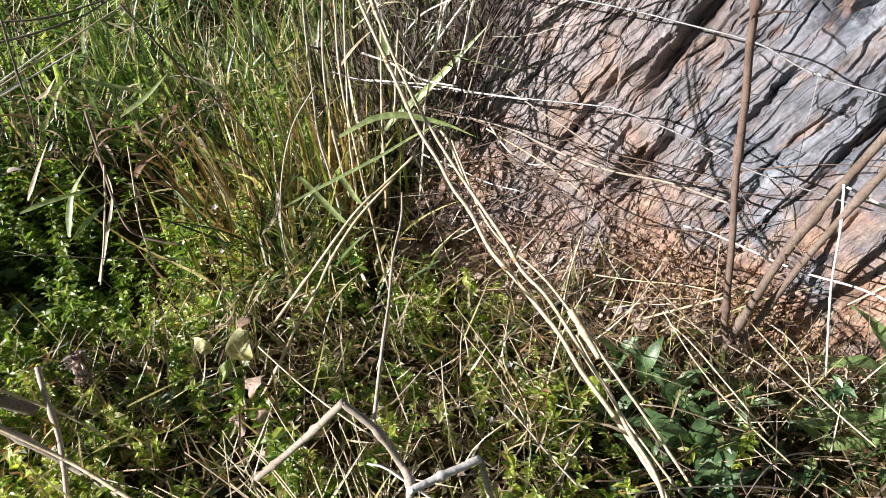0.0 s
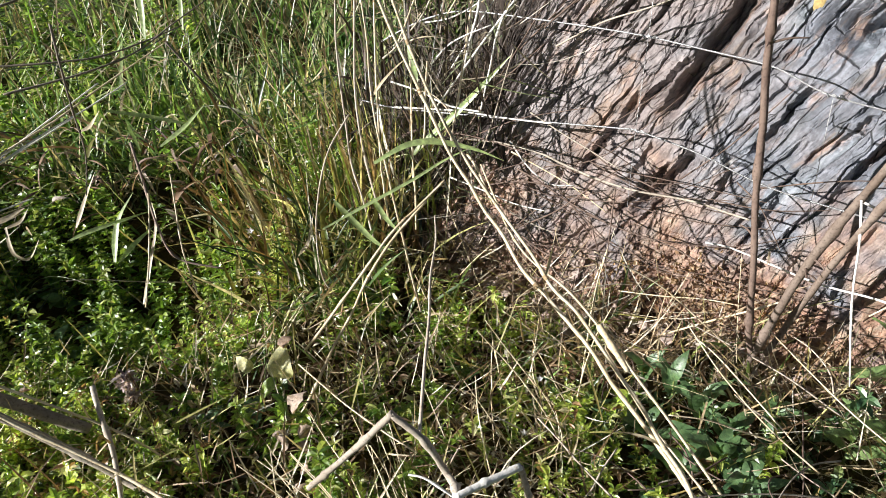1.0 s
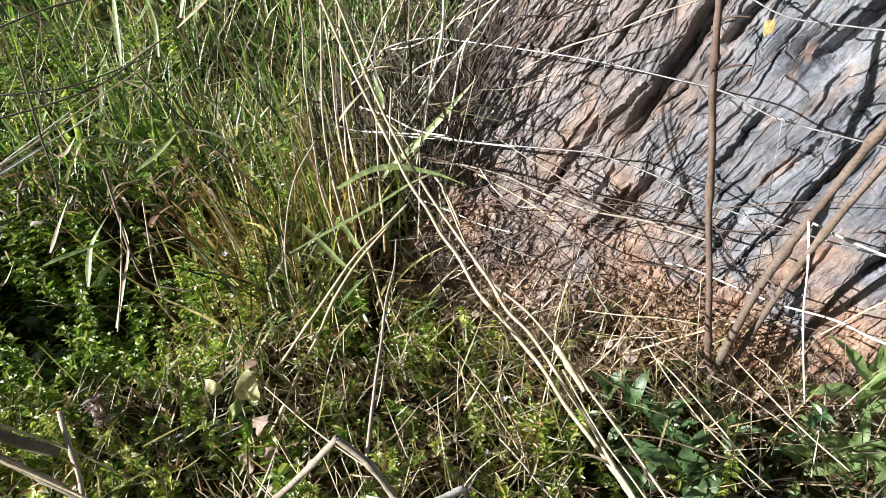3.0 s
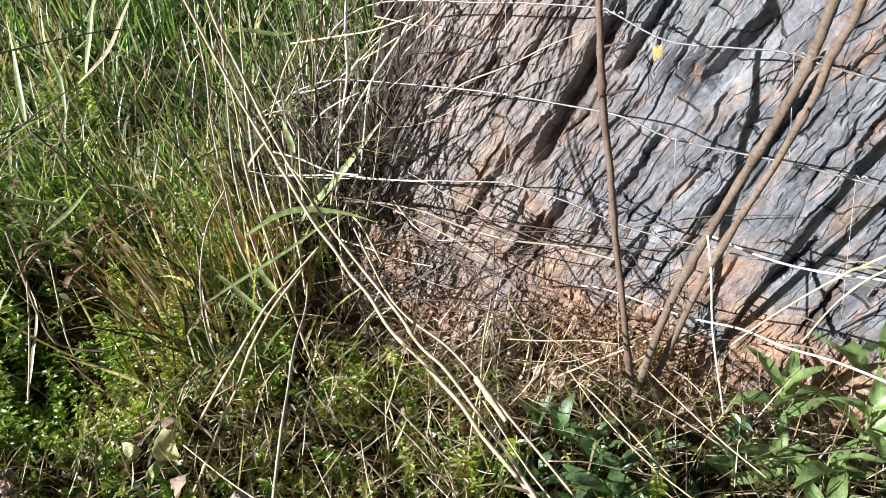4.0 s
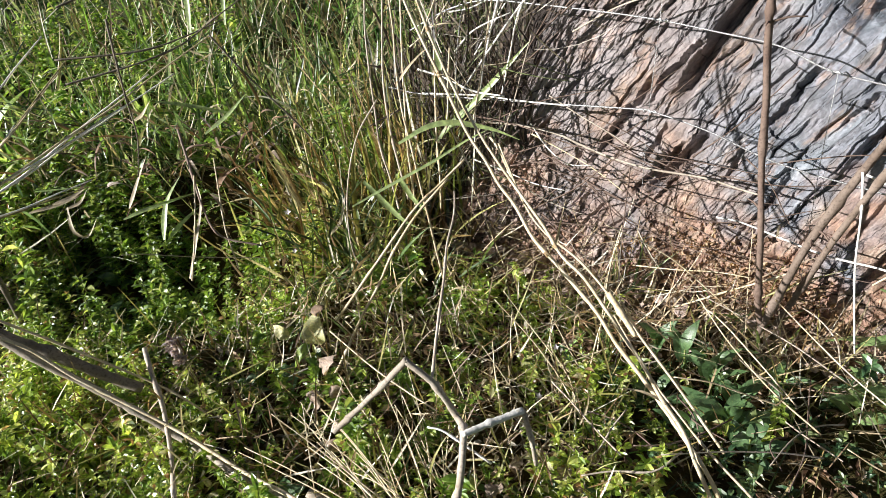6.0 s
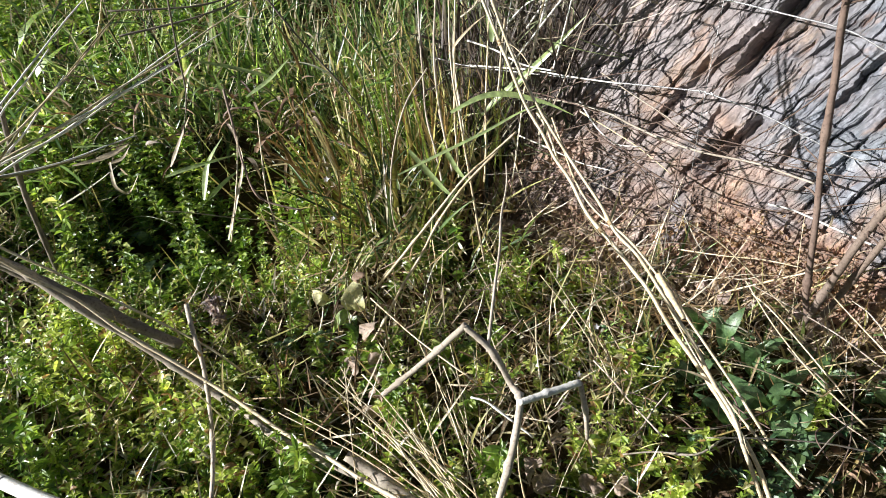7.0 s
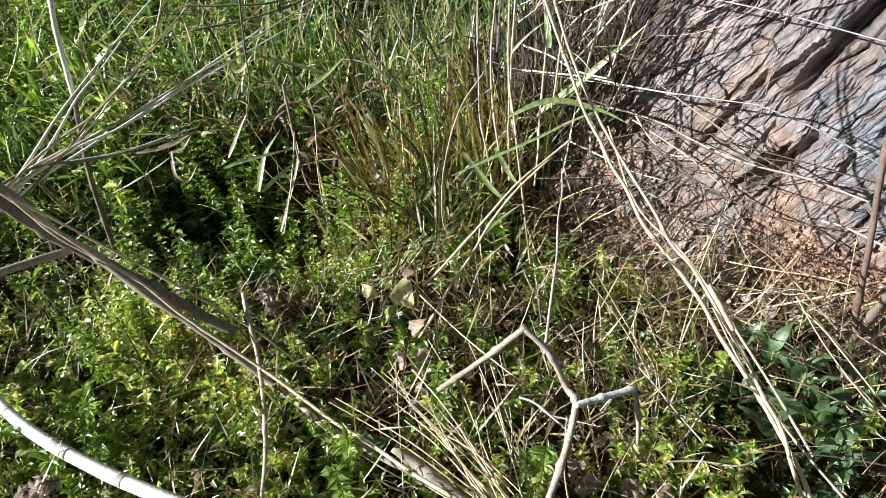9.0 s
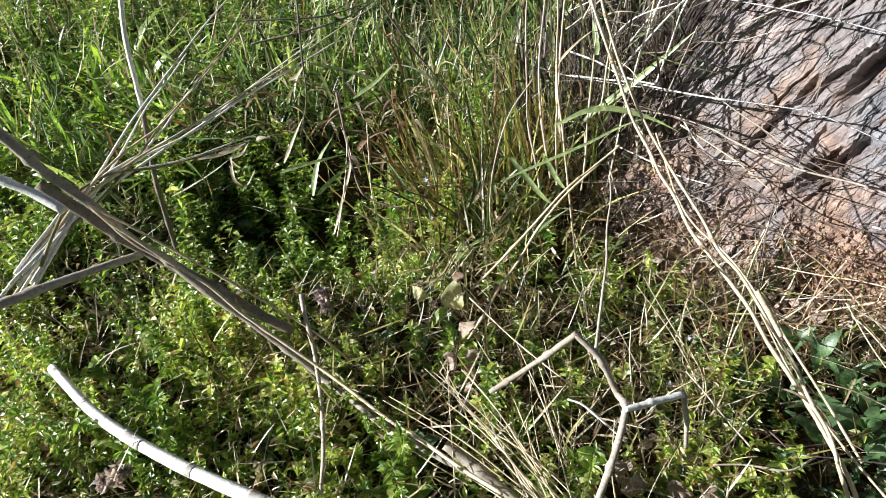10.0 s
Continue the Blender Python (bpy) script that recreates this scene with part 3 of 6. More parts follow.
def rock_height(u, v):
    s = u * math.sin(BED) - v * math.cos(BED)
    l = u * math.cos(BED) + v * math.sin(BED)
    s = s + 0.03 * (fbm(l * 3, s * 6, 77) - 0.5) + 0.012 * (fbm(l * 22, s * 22, 78, 3) - 0.5) + 0.004 * (fbm(l * 80, s * 80, 79, 2) - 0.5)
    l = l + 0.03 * (fbm(l * 9, s * 25, 80) - 0.5) + 0.012 * (fbm(l * 60, s * 60, 81, 2) - 0.5)
    rough = fbm(u * 5 + 2, v * 5, 71)
    crumbly = np.clip(0.05 - 1.0 * u + 2.2 * (rough - 0.5) + 2.5 * np.maximum(0.26 - v, 0), 0.08, 1.0)
    jointed = np.clip(4.5 * (fbm(u * 6, v * 6, 72) - 0.36), 0, 1)
    h = 0.014 * layers(s, l, 0.150, 0.34, 11, 0.035, 0.40)
    h = h + 0.0055 * layers(s, l, 0.060, 0.15, 21, 0.06, 0.30) * (0.5 + 0.9 * rough)
    h = h + 0.0050 * layers(s, l, 0.021, 0.055, 31, 0.12, 0.7) * crumbly
    h = h + 0.0040 * layers(s, l, 0.012, 0.030, 46, 0.2, 0.9) * crumbly
    h = h + 0.0020 * (fbm(l * 30, s * 70, 74, 3) - 0.5) + 0.0035 * (fbm(u * 95, v * 80, 48, 2) - 0.5) * crumbly
    h = h - 0.010 * fissures(s, l, 0.046, 0.095, 101, 0.0030, 0.45)
    h = h - 0.007 * fissures(s + 0.01, l, 0.021, 0.046, 131, 0.0021, 0.36) * jointed
    h = h - 0.0045 * fissures(s, l + 0.02, 0.012, 0.026, 161, 0.0018, 0.34) * (0.35 + 0.65 * jointed)
    for u0, v0, u1, v1, wide, deep in CRACKS:
        du, dv = u1 - u0, v1 - v0
        k = ((u - u0) * du + (v - v0) * dv) / (du * du + dv * dv)
        across = ((u - u0) * dv - (v - v0) * du) / math.hypot(du, dv) + 0.012 * (fbm(k * 6, v * 9, 83) - 0.5) + 0.004 * (fbm(k * 30, v * 60, 84, 2) - 0.5)
        ends = np.clip(6 * k, 0, 1) * np.clip(6 * (1 - k), 0, 1)
        h = h - ends * deep * np.clip(1.5 - np.abs(across / wide) * 1.1, 0, 1)
        if deep > 0.04:
            h = h + ends * 0.011 * np.exp(-(((across + 2.1 * wide) / (1.1 * wide)) ** 2))
    h = h - 0.045 * np.exp(-(((u - 0.139) / 0.045) ** 2) - ((v - 0.568) / 0.03) ** 2)
    h = h + 0.05 * (fbm(u * 3, v * 3, 51) - 0.5) + 0.0015 * fbm(u * 60, v * 60, 55, 3)
    broken = 1 / (1 + np.exp(np.clip((v - 0.12 - 0.22 * (fbm(u * 6, v * 6, 90) - 0.5)) / 0.03, -50, 50)))
    chip = 0.022 * (fbm(u * 24, v * 30, 95, 3) - 0.45) + 0.018 * lattice(np.floor(u * 32 + 2 * fbm(u * 9, v * 9, 96)), np.floor(v * 44 + 2 * fbm(u * 9, v * 9, 97)), 98) + 0.008 * lattice(np.floor(u * 80 + 2 * fbm(u * 22, v * 22, 86)), np.floor(v * 110 + 2 * fbm(u * 22, v * 22, 87)), 88)
    h = h * (1 - 0.55 * broken) + chip * broken
    h = h - 0.04 - 1.6 * np.maximum(-u - 0.37 + 0.5 * (np.clip(v, 0.05, 0.4) - 0.38) - 0.16 * (fbm(v * 5, u * 5, 61) - 0.5), 0) ** 1.3
    h = h - 2.2 * np.maximum(v - 0.95, 0) ** 1.2 - 0.12 * np.maximum(u - 0.7, 0) - 0.8 * np.maximum(u - 1.4, 0) ** 1.2
    return h


def rock():
    thing = tagged(new("rock_outcrop"), "layered grey and rust-stained schist outcrop rising from grass", "rock")
    a = np.concatenate([np.linspace(-0.8, -0.62, 12), np.arange(-0.6, 0.56, 0.0018), np.arange(0.562, 0.8, 0.006), np.linspace(0.82, 2.0, 50)])
    b = np.concatenate([np.linspace(-0.35, -0.07, 12), np.arange(-0.06, 0.76, 0.0018), np.linspace(0.81, 1.6, 50)])
    u, v = np.meshgrid(a, b)
    h = rock_height(u, v)
    p = np.stack([u, v, h], -1).reshape(-1, 3)
    i, j = np.meshgrid(np.arange(len(b) - 1), np.arange(len(a) - 1), indexing="ij")
    k = i * len(a) + j
    f = np.stack([k, k + 1, k + len(a) + 1, k + len(a)], -1).reshape(-1, 4)
    across = u * math.sin(BED) - v * math.cos(BED) + 0.03 * (fbm(u * 7, v * 7, 77) - 0.5)
    which = np.clip(np.floor(across / 0.11), -6, 5)[:-1, :-1].reshape(-1)
    for layer in np.unique(which):
        mine, back = np.unique(f[which == layer], return_inverse=True)
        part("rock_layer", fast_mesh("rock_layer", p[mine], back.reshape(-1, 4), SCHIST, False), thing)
    thing.matrix_basis = FACE_M
    return thing


ROCK = rock()


def on_face(u, v, off=0.0):
    h = float(rock_height(np.array([u]), np.array([v]))[0])
    return FACE_O + FACE_U * u + FACE_V * v + FACE_N * (h + off)


def behind_face(x, y, z, gap=0.0):
    """Whether a place lies inside the rock."""
    q = np.stack([x, y, z], -1) - FACE_O
    u, v, n = q @ FACE_U, q @ FACE_V, q @ FACE_N
    return n < rock_height(u, v) + gap


# ---- meadow grass ----
edge = lambda x, y: (x - FACE_O[0]) * FACE_N[0] + (y - FACE_O[1]) * FACE_N[1] > 0.15 + 0.10 * (fbm(x * 9, y * 9, 33) - 0.5)
def scatter(n, x0, x1, y0, y1, keep):
    x, y = rng.uniform(x0, x1, n), rng.uniform(y0, y1, n)
    ok = keep(x, y) & ~behind_face(x, y, ground_z(x, y) + 0.03, 0.01)
    x, y = x[ok], y[ok]
    return np.stack([x, y, ground_z(x, y) - 0.01], -1)


def hollow(x, y):
    return ((x + 0.75) / 0.41) ** 2 + ((y - 1.15) / 0.33) ** 2


def field(name, label, base, material, hi, lean, bend, width, heading=None, spread=1.2, seg=5, twist=0.6):
    n = len(base)
    az = rng.uniform(0, 2 * np.pi, n) if heading is None else heading + spread * rng.normal(size=n)
    v, f = strips(base, az, rng.uniform(*hi, n), np.abs(rng.normal(0, lean, n)), rng.uniform(*bend, n), rng.uniform(*width, n), seg, twist)
    return tagged(part(name, fast_mesh(name, v, f, material)), label, "grass", kind="stuff")


def open_(x, y):
    """Away from the dark thicket that fills the rock's edge."""
    u = (x - FACE_O[0]) * FACE_U[0] + (y - FACE_O[1]) * FACE_U[1]
    d = -((x - FACE_O[0]) * 0.4715 + (y - FACE_O[1]) * 0.8818)
    return (u < -0.80) | (d > 0.16) | (d < -0.9)


clump = lambda x, y: fbm(x * 7, y * 7, 5) > 0.42 + 0.12 * rng.random(len(x))
field("meadow_grass", "fresh green meadow grass growing behind the herbs", scatter(8000, -3.2, 0.5, 1.12, 2.8, lambda x, y: clump(x, y) & open_(x, y) & ((x < -0.66) | (y > 1.6) | (rng.random(len(x)) < 0.35)) & (hollow(x, y) > 1.2) & ((y > 1.40) | (x > -0.42) | (x < -1.4)) & ((x > -1.15) | (rng.random(len(x)) < 0.4))), GREEN, (0.10, 0.36), 0.8, (-0.8, 2.0), (0.006, 0.018), 0.3, 1.8, 7, 0.9)
seat = np.concatenate([rng.uniform((-1.55, 1.36), (-0.34, 1.85), (34, 2)), rng.uniform((-1.95, 1.08), (-1.30, 1.50), (20, 2))])
seat = seat[np.repeat(np.arange(54), 11)] + 0.035 * rng.normal(size=(594, 2))
seat = seat[(hollow(seat[:, 0], seat[:, 1]) > 1.25) & open_(seat[:, 0], seat[:, 1])]
field("broad_grass", "clumps of broad yellow-green blades in meadow grass", np.column_stack([seat, ground_z(seat[:, 0], seat[:, 1]) - 0.01]), BLADE, (0.12, 0.34), 0.6, (-0.2, 1.9), (0.014, 0.028), None, 1.0, 7, 0.7)
field("far_grass", "rough meadow grass further up the slope", scatter(9000, -5.0, 1.2, 2.7, 6.0, clump), GREEN, (0.2, 0.45), 0.6, (-0.5, 1.5), (0.012, 0.024), 0.3, 1.8)
field("near_grass", "short meadow grass around the clearing", scatter(64000, -5.0, 4.0, -4.5, 3.0, lambda x, y: ((y < 0.05) | (x < -2.0) | (x > 1.15)) & clump(x, y)), GREEN, (0.06, 0.20), 0.7, (0.0, 1.7), (0.008, 0.020), None, 1.2, 2)
field("bank_grass", "rough grass on the bank above the rock", scatter(14000, -0.6, 4.0, 0.0, 4.5, lambda x, y: (x * 0.4715 + y * 0.8818 > 1.75) & clump(x, y)), GREEN, (0.12, 0.30), 0.6, (-0.5, 1.5), (0.012, 0.022))
field("short_grass", "short green grass blades among the herbs", scatter(2600, -1.7, 0.25, 0.15, 1.35, lambda x, y: (hollow(x, y) > 0.9) & edge(x, y)), GREEN, (0.04, 0.16), 0.8, (0.1, 1.7), (0.002, 0.006), None, 1.0, 5, 0.9)
tx, ty = rng.normal(-0.30, 0.13, 270), rng.normal(1.20, 0.10, 270)
field("grass_tuft", "tall tuft of green and straw-coloured grass beside the rock", np.stack([tx, ty, ground_z(tx, ty) - 0.01], -1), TUFT, (0.12, 0.42), 0.55, (-0.3, 1.5), (0.005, 0.012), None, 1.0, 7, 0.9)
tx, ty = rng.normal(-0.32, 0.10, 90), rng.normal(1.18, 0.08, 90)
field("brown_tussock", "fan of brown and olive dry grass stems in green grass", np.stack([tx, ty, ground_z(tx, ty) - 0.01], -1), TUSSOCK, (0.14, 0.46), 0.6, (-0.7, 1.0), (0.006, 0.014), 2.6, 1.4, 7, 0.9)
tx, ty = rng.normal(-0.44, 0.17, 190), rng.normal(1.36, 0.11, 190)
field("tan_tussock", "fan of tan and straw-coloured grass blades", np.stack([tx, ty, ground_z(tx, ty) - 0.01], -1), TANFAN, (0.12, 0.40), 0.75, (-0.8, 1.4), (0.006, 0.015), 2.6, 2.0, 7, 0.9)
tx, ty = rng.normal(-0.17, 0.06, 90), rng.normal(1.28, 0.06, 90)
sx, sy = rng.normal(-0.22, 0.10, 130), rng.normal(1.24, 0.10, 130)
field("straw_tuft", "upright straw-coloured and reddish grass stems at the rock edge", np.stack([sx, sy, ground_z(sx, sy) - 0.01], -1), TANFAN, (0.16, 0.50), 0.35, (-0.5, 0.9), (0.005, 0.013), None, 1.0, 7, 0.9)
field("edge_tuft", "tall shading grass tuft at the rock edge", np.stack([tx, ty, ground_z(tx, ty) - 0.01], -1), TUFT, (0.20, 0.46), 0.3, (-0.2, 1.1), (0.003, 0.008), None, 1.0, 7, 0.9)
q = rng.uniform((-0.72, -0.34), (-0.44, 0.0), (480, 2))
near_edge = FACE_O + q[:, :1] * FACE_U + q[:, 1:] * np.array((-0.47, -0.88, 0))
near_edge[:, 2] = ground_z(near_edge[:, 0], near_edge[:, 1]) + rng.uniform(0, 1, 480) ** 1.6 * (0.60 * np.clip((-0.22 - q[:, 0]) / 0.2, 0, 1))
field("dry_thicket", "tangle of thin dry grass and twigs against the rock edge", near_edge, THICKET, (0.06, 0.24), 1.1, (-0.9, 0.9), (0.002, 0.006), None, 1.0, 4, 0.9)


# Dead brush in near-black browns: the shade between thicket stems is put into its colour.
SHADEBRUSH = leafy("dead_brush", [(0.0, (0.025, 0.014, 0.009)), (0.6, (0.075, 0.042, 0.026)), (0.85, (0.10, 0.08, 0.045)), (0.93, (0.06, 0.10, 0.03)), (1.0, (0.45, 0.40, 0.32))], 0.05, 0.8)
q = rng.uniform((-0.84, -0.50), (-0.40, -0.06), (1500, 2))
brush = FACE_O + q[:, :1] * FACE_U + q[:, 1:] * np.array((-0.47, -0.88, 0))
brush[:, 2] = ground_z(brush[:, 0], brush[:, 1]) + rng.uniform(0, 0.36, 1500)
field("dead_brush", "dead brown brush beside the rock, coloured near black for shaded gaps", brush, SHADEBRUSH, (0.05, 0.18), 1.2, (-0.9, 0.9), (0.003, 0.010), None, 1.0, 4, 0.9)


rim = scatter(1700, -1.5, -0.42, 0.98, 1.6, lambda x, y: (hollow(x, y) > 0.75) & (hollow(x, y) < 2.6))
field("rim_grass", "tangled green and straw-coloured blades round a shaded hollow", rim, TUFT, (0.06, 0.26), 0.8, (-0.3, 2.0), (0.003, 0.010), None, 1.0, 6, 0.9)


# ---- herb carpet ----
def herbs(name, label, base, hi, gap, size, material, per=4, single=0):
    """Leafy sprigs in whorls; the first of them, as many as single says, are things of their own."""
    pos, way, nor, owner = [], [], [], []
    n = len(base)
    mound = np.clip((0.6 * fbm(base[:, 0] * 6, base[:, 1] * 6, 61) + 0.4 * fbm(base[:, 0] * 17, base[:, 1] * 17, 62) - 0.38) / 0.24, 0, 1)
    h = np.clip(rng.uniform(*hi, n) * (0.5 + 1.0 * mound), hi[0], hi[1] * 1.35)
    az, lean = rng.uniform(0, 2 * np.pi, n), np.abs(rng.normal(0, 0.35, n))
    stemdir = np.stack([np.cos(az) * np.sin(lean), np.sin(az) * np.sin(lean), np.cos(lean)], -1)
    for k in range(int(1.35 * hi[1] / gap) + 1):
        ok = (k + 1) * gap < h
        at = base[ok] + stemdir[ok] * ((k + 1) * gap)
        turn = rng.uniform(0, 2 * np.pi, ok.sum())
        for j in range(per):
            a = turn + j * 2 * np.pi / per + 0.2 * rng.normal(size=len(turn))
            rise = rng.normal(0.35, 0.3, len(turn))
            pos.append(at)
            owner.append(np.nonzero(ok)[0])
            way.append(np.stack([np.cos(a), np.sin(a), rise], -1))
            nor.append(np.stack([-0.4 * np.cos(a), -0.4 * np.sin(a), np.ones(len(a))], -1) + 0.35 * rng.normal(size=(len(a), 3)))
    pos, way, nor, owner = map(np.concatenate, (pos, way, nor, owner))
    L = rng.uniform(*size, len(pos)) * rng.uniform(0.6, 1.35, n)[owner]
    W = L * rng.uniform(0.30, 0.65, len(L))
    near = np.argsort(base[:, 1])[:single]
    for i in near:
        mine = owner == i
        if mine.any():
            v, f = leaflets(pos[mine] - base[i], way[mine], nor[mine], L[mine], W[mine])
            thing = tagged(new("herb_sprig"), "bright green whorled herb sprig on a thin stem", "herb", "whorled herb sprigs")
            thing.matrix_basis = Matrix.Translation(Vector(base[i]))
            part("foliage", fast_mesh("foliage", v, f, material, False), thing)
            part("stem", tube("stem", [(0, 0, 0), tuple(stemdir[i] * h[i] * 0.5), tuple(stemdir[i] * h[i])], 0.0012, 0.0007, GREENSTEM, 5, 6, 0.05, 0, int(i)), thing)
    rest = ~np.isin(owner, near)
    v, f = leaflets(pos[rest], way[rest], nor[rest], L[rest], W[rest])
    return tagged(part(name, fast_mesh(name, v, f, material, False)), label, "herbs", kind="stuff")


herbs("rim_herbs", "yellow-green herb sprigs round a shaded hollow", scatter(900, -1.3, -0.35, 0.85, 1.5, lambda x, y: (hollow(x, y) > 0.65) & (hollow(x, y) < 1.4) & (x > -0.62) & (y < 1.3)), (0.03, 0.13), 0.012, (0.007, 0.018), HERB)
bare = lambda x, y: (np.hypot(x + 0.31, y - 0.68) > 0.09) & (np.hypot(x + 0.27, y - 0.60) > 0.08)
patch = lambda x, y: 0.5 * fbm(x * 5 + 3, y * 5, 15) + 0.5 * fbm(x * 14, y * 14, 16, 2) > 0.45 + 0.09 * rng.random(len(x))
meadow = lambda x, y: patch(x, y) & (hollow(x, y) > 0.85 + 0.5 * (fbm(x * 12, y * 12, 8) - 0.5)) & edge(x, y) & bare(x, y) & (rng.random(len(x)) < np.clip(1.0 - 4.0 * (x - 0.14), 0.2, 1.0) * np.where(x > -0.38, 0.62, 1.0))
herbs("herb_carpet", "low carpet of small-leaved green herbs on soil", scatter(7500, -1.8, 0.5, 0.1, 1.35, meadow), (0.02, 0.14), 0.012, (0.007, 0.018), HERB)
herbs("tall_herbs", "bright green whorled herb sprigs", scatter(520, -1.7, 0.05, 0.15, 1.3, lambda x, y: edge(x, y) & ((hollow(x, y) > 0.9) | (rng.random(len(x)) < 0.3))), (0.06, 0.16), 0.016, (0.009, 0.022), LIME, 6, 300)


herbs("mixed_herbs", "green small-leaved herbs climbing through grass", scatter(1900, -0.74, -0.02, 0.90, 1.55, lambda x, y: (hollow(x, y) > 1.1) & open_(x, y) & (fbm(x * 15, y * 15, 27) > 0.52)), (0.05, 0.24), 0.015, (0.007, 0.020), LIME)


herbs("slope_herbs", "small yellow-green herbs on the rim of a hollow", scatter(420, -0.62, -0.36, 0.86, 1.34, lambda x, y: (hollow(x, y) > 0.6) & (fbm(x * 12, y * 12, 41) > 0.46)), (0.04, 0.15), 0.014, (0.007, 0.018), HERB)


beside = lambda x, y: (x - FACE_O[0]) * FACE_N[0] + (y - FACE_O[1]) * FACE_N[1] > 0.06 + 0.08 * (fbm(x * 11, y * 11, 35) - 0.3)
herbs("edge_herbs", "green herb sprigs between dry stems beside the rock", scatter(620, -0.10, 0.26, 0.60, 1.12, lambda x, y: beside(x, y) & (fbm(x * 10, y * 10, 31) > 0.47)), (0.03, 0.13), 0.013, (0.007, 0.018), HERB)


herbs("hollow_herbs", "green whorled sprigs growing in a shaded hollow", scatter(230, -1.30, -0.5, 0.85, 1.35, lambda x, y: (hollow(x, y) < 0.95) & ((x < -0.84) | (rng.random(len(x)) < 0.35))), (0.06, 0.17), 0.022, (0.012, 0.026), LIME, 6, 90)


herbs("foot_herbs", "small green herb sprigs between leafy plants", scatter(190, 0.14, 1.0, 0.42, 0.82, lambda x, y: beside(x, y) & (fbm(x * 9, y * 9, 29) > 0.42)), (0.03, 0.11), 0.014, (0.008, 0.022), BROAD)


# ---- dry litter ----
def lying(name, label, n, box, keep, length, width, lift, material=CHAFF, tilt=(1.0, 1.6)):
    base = scatter(n, *box, keep)
    base[:, 2] += rng.uniform(*lift, len(base))
    m = len(base)
    v, f = strips(base, rng.uniform(0, 2 * np.pi, m), rng.uniform(*length, m), rng.uniform(*tilt, m), rng.normal(0, 0.35, m), rng.uniform(*width, m), 4, 0.5)
    return tagged(part(name, fast_mesh(name, v, f, material)), label, "litter", kind="stuff")


foot = lambda x, y: ~edge(x, y) | (fbm(x * 8, y * 8, 44) > 0.55)
herbs("leafy_sward", "taller leafy green herbs mixed into the meadow", scatter(2600, -3.4, -1.0, 0.7, 2.6, lambda x, y: patch(x, y) & (hollow(x, y) > 1.3)), (0.08, 0.24), 0.024, (0.014, 0.034), LIME, 4)
n = 80
base = np.stack([rng.uniform(-1.25, -0.48, n), rng.uniform(1.30, 1.52, n), rng.uniform(0.02, 0.20, n)], -1)
v, f = strips(base, rng.uniform(0, 6.28, n), rng.uniform(0.06, 0.20, n), rng.uniform(0.2, 1.2, n), rng.uniform(0.8, 2.6, n), rng.uniform(0.004, 0.011, n), 8, 0.9)
tagged(part("drooping_blades", fast_mesh("drooping_blades", v, f, TUFT)), "curled drooping half-dry blades over a shaded hollow", "grass", kind="stuff")
n = 75
base = np.stack([rng.uniform(-1.2, -0.50, n), rng.uniform(1.20, 1.48, n), rng.uniform(0.05, 0.20, n)], -1)
v, f = strips(base, rng.normal(-1.2, 1.0, n), rng.uniform(0.06, 0.16, n), rng.uniform(0.4, 1.3, n), rng.uniform(0.4, 2.2, n), rng.uniform(0.007, 0.018, n), 8, 0.9)
tagged(part("brown_blades", fast_mesh("brown_blades", v, f, DEAD)), "withered brown blades hanging over a shaded hollow", "grass", kind="stuff")
lying("straw_litter", "dry straw bits strewn at the rock foot", 1700, (-0.1, 0.95, 0.35, 1.1), foot, (0.02, 0.13), (0.0010, 0.0026), (0.005, 0.09))
lying("dead_grass", "dead grass blades caught among herbs", 3900, (-1.8, 0.2, 0.15, 1.7), lambda x, y: hollow(x, y) > 1.2, (0.015, 0.12), (0.0016, 0.0042), (0.03, 0.14), CHAFF, (0.3, 1.5))
lying("hay_strands", "thin dry hay strands in the meadow grass", 1500, (-3.0, 0.2, 1.2, 2.8), lambda x, y: hollow(x, y) > 0.7, (0.05, 0.25), (0.003, 0.006), (0.02, 0.26), CHAFF, (0.0, 1.4))


def leaf_litter():
    base = scatter(1500, -0.35, 0.95, 0.45, 1.15, lambda x, y: (~edge(x, y) & (rng.random(len(x)) < np.clip(1.6 - 12 * -((x - 0.4) * 0.4715 + (y - 0.878) * 0.8818), 0.15, 1))) | (rng.random(len(x)) < np.where(x > 0.15, 0.4, 0.06)))
    base[:, 2] += rng.uniform(0.008, 0.03, len(base))
    m = len(base)
    a = rng.uniform(0, 2 * np.pi, m)
    way = np.stack([np.cos(a), np.sin(a), rng.normal(0.1, 0.4, m)], -1)
    L = rng.uniform(0.005, 0.018, m)
    v, f = leaflets(base, way, np.array((0, -0.2, 1.0)) + 0.6 * rng.normal(size=(m, 3)), L, L * rng.uniform(0.3, 0.7, m), 0.3)
    return tagged(part("leaf_litter", fast_mesh("leaf_litter", v, f, DEAD, False)), "rust-brown crumbled leaves and bark at the rock foot", "litter", kind="stuff")


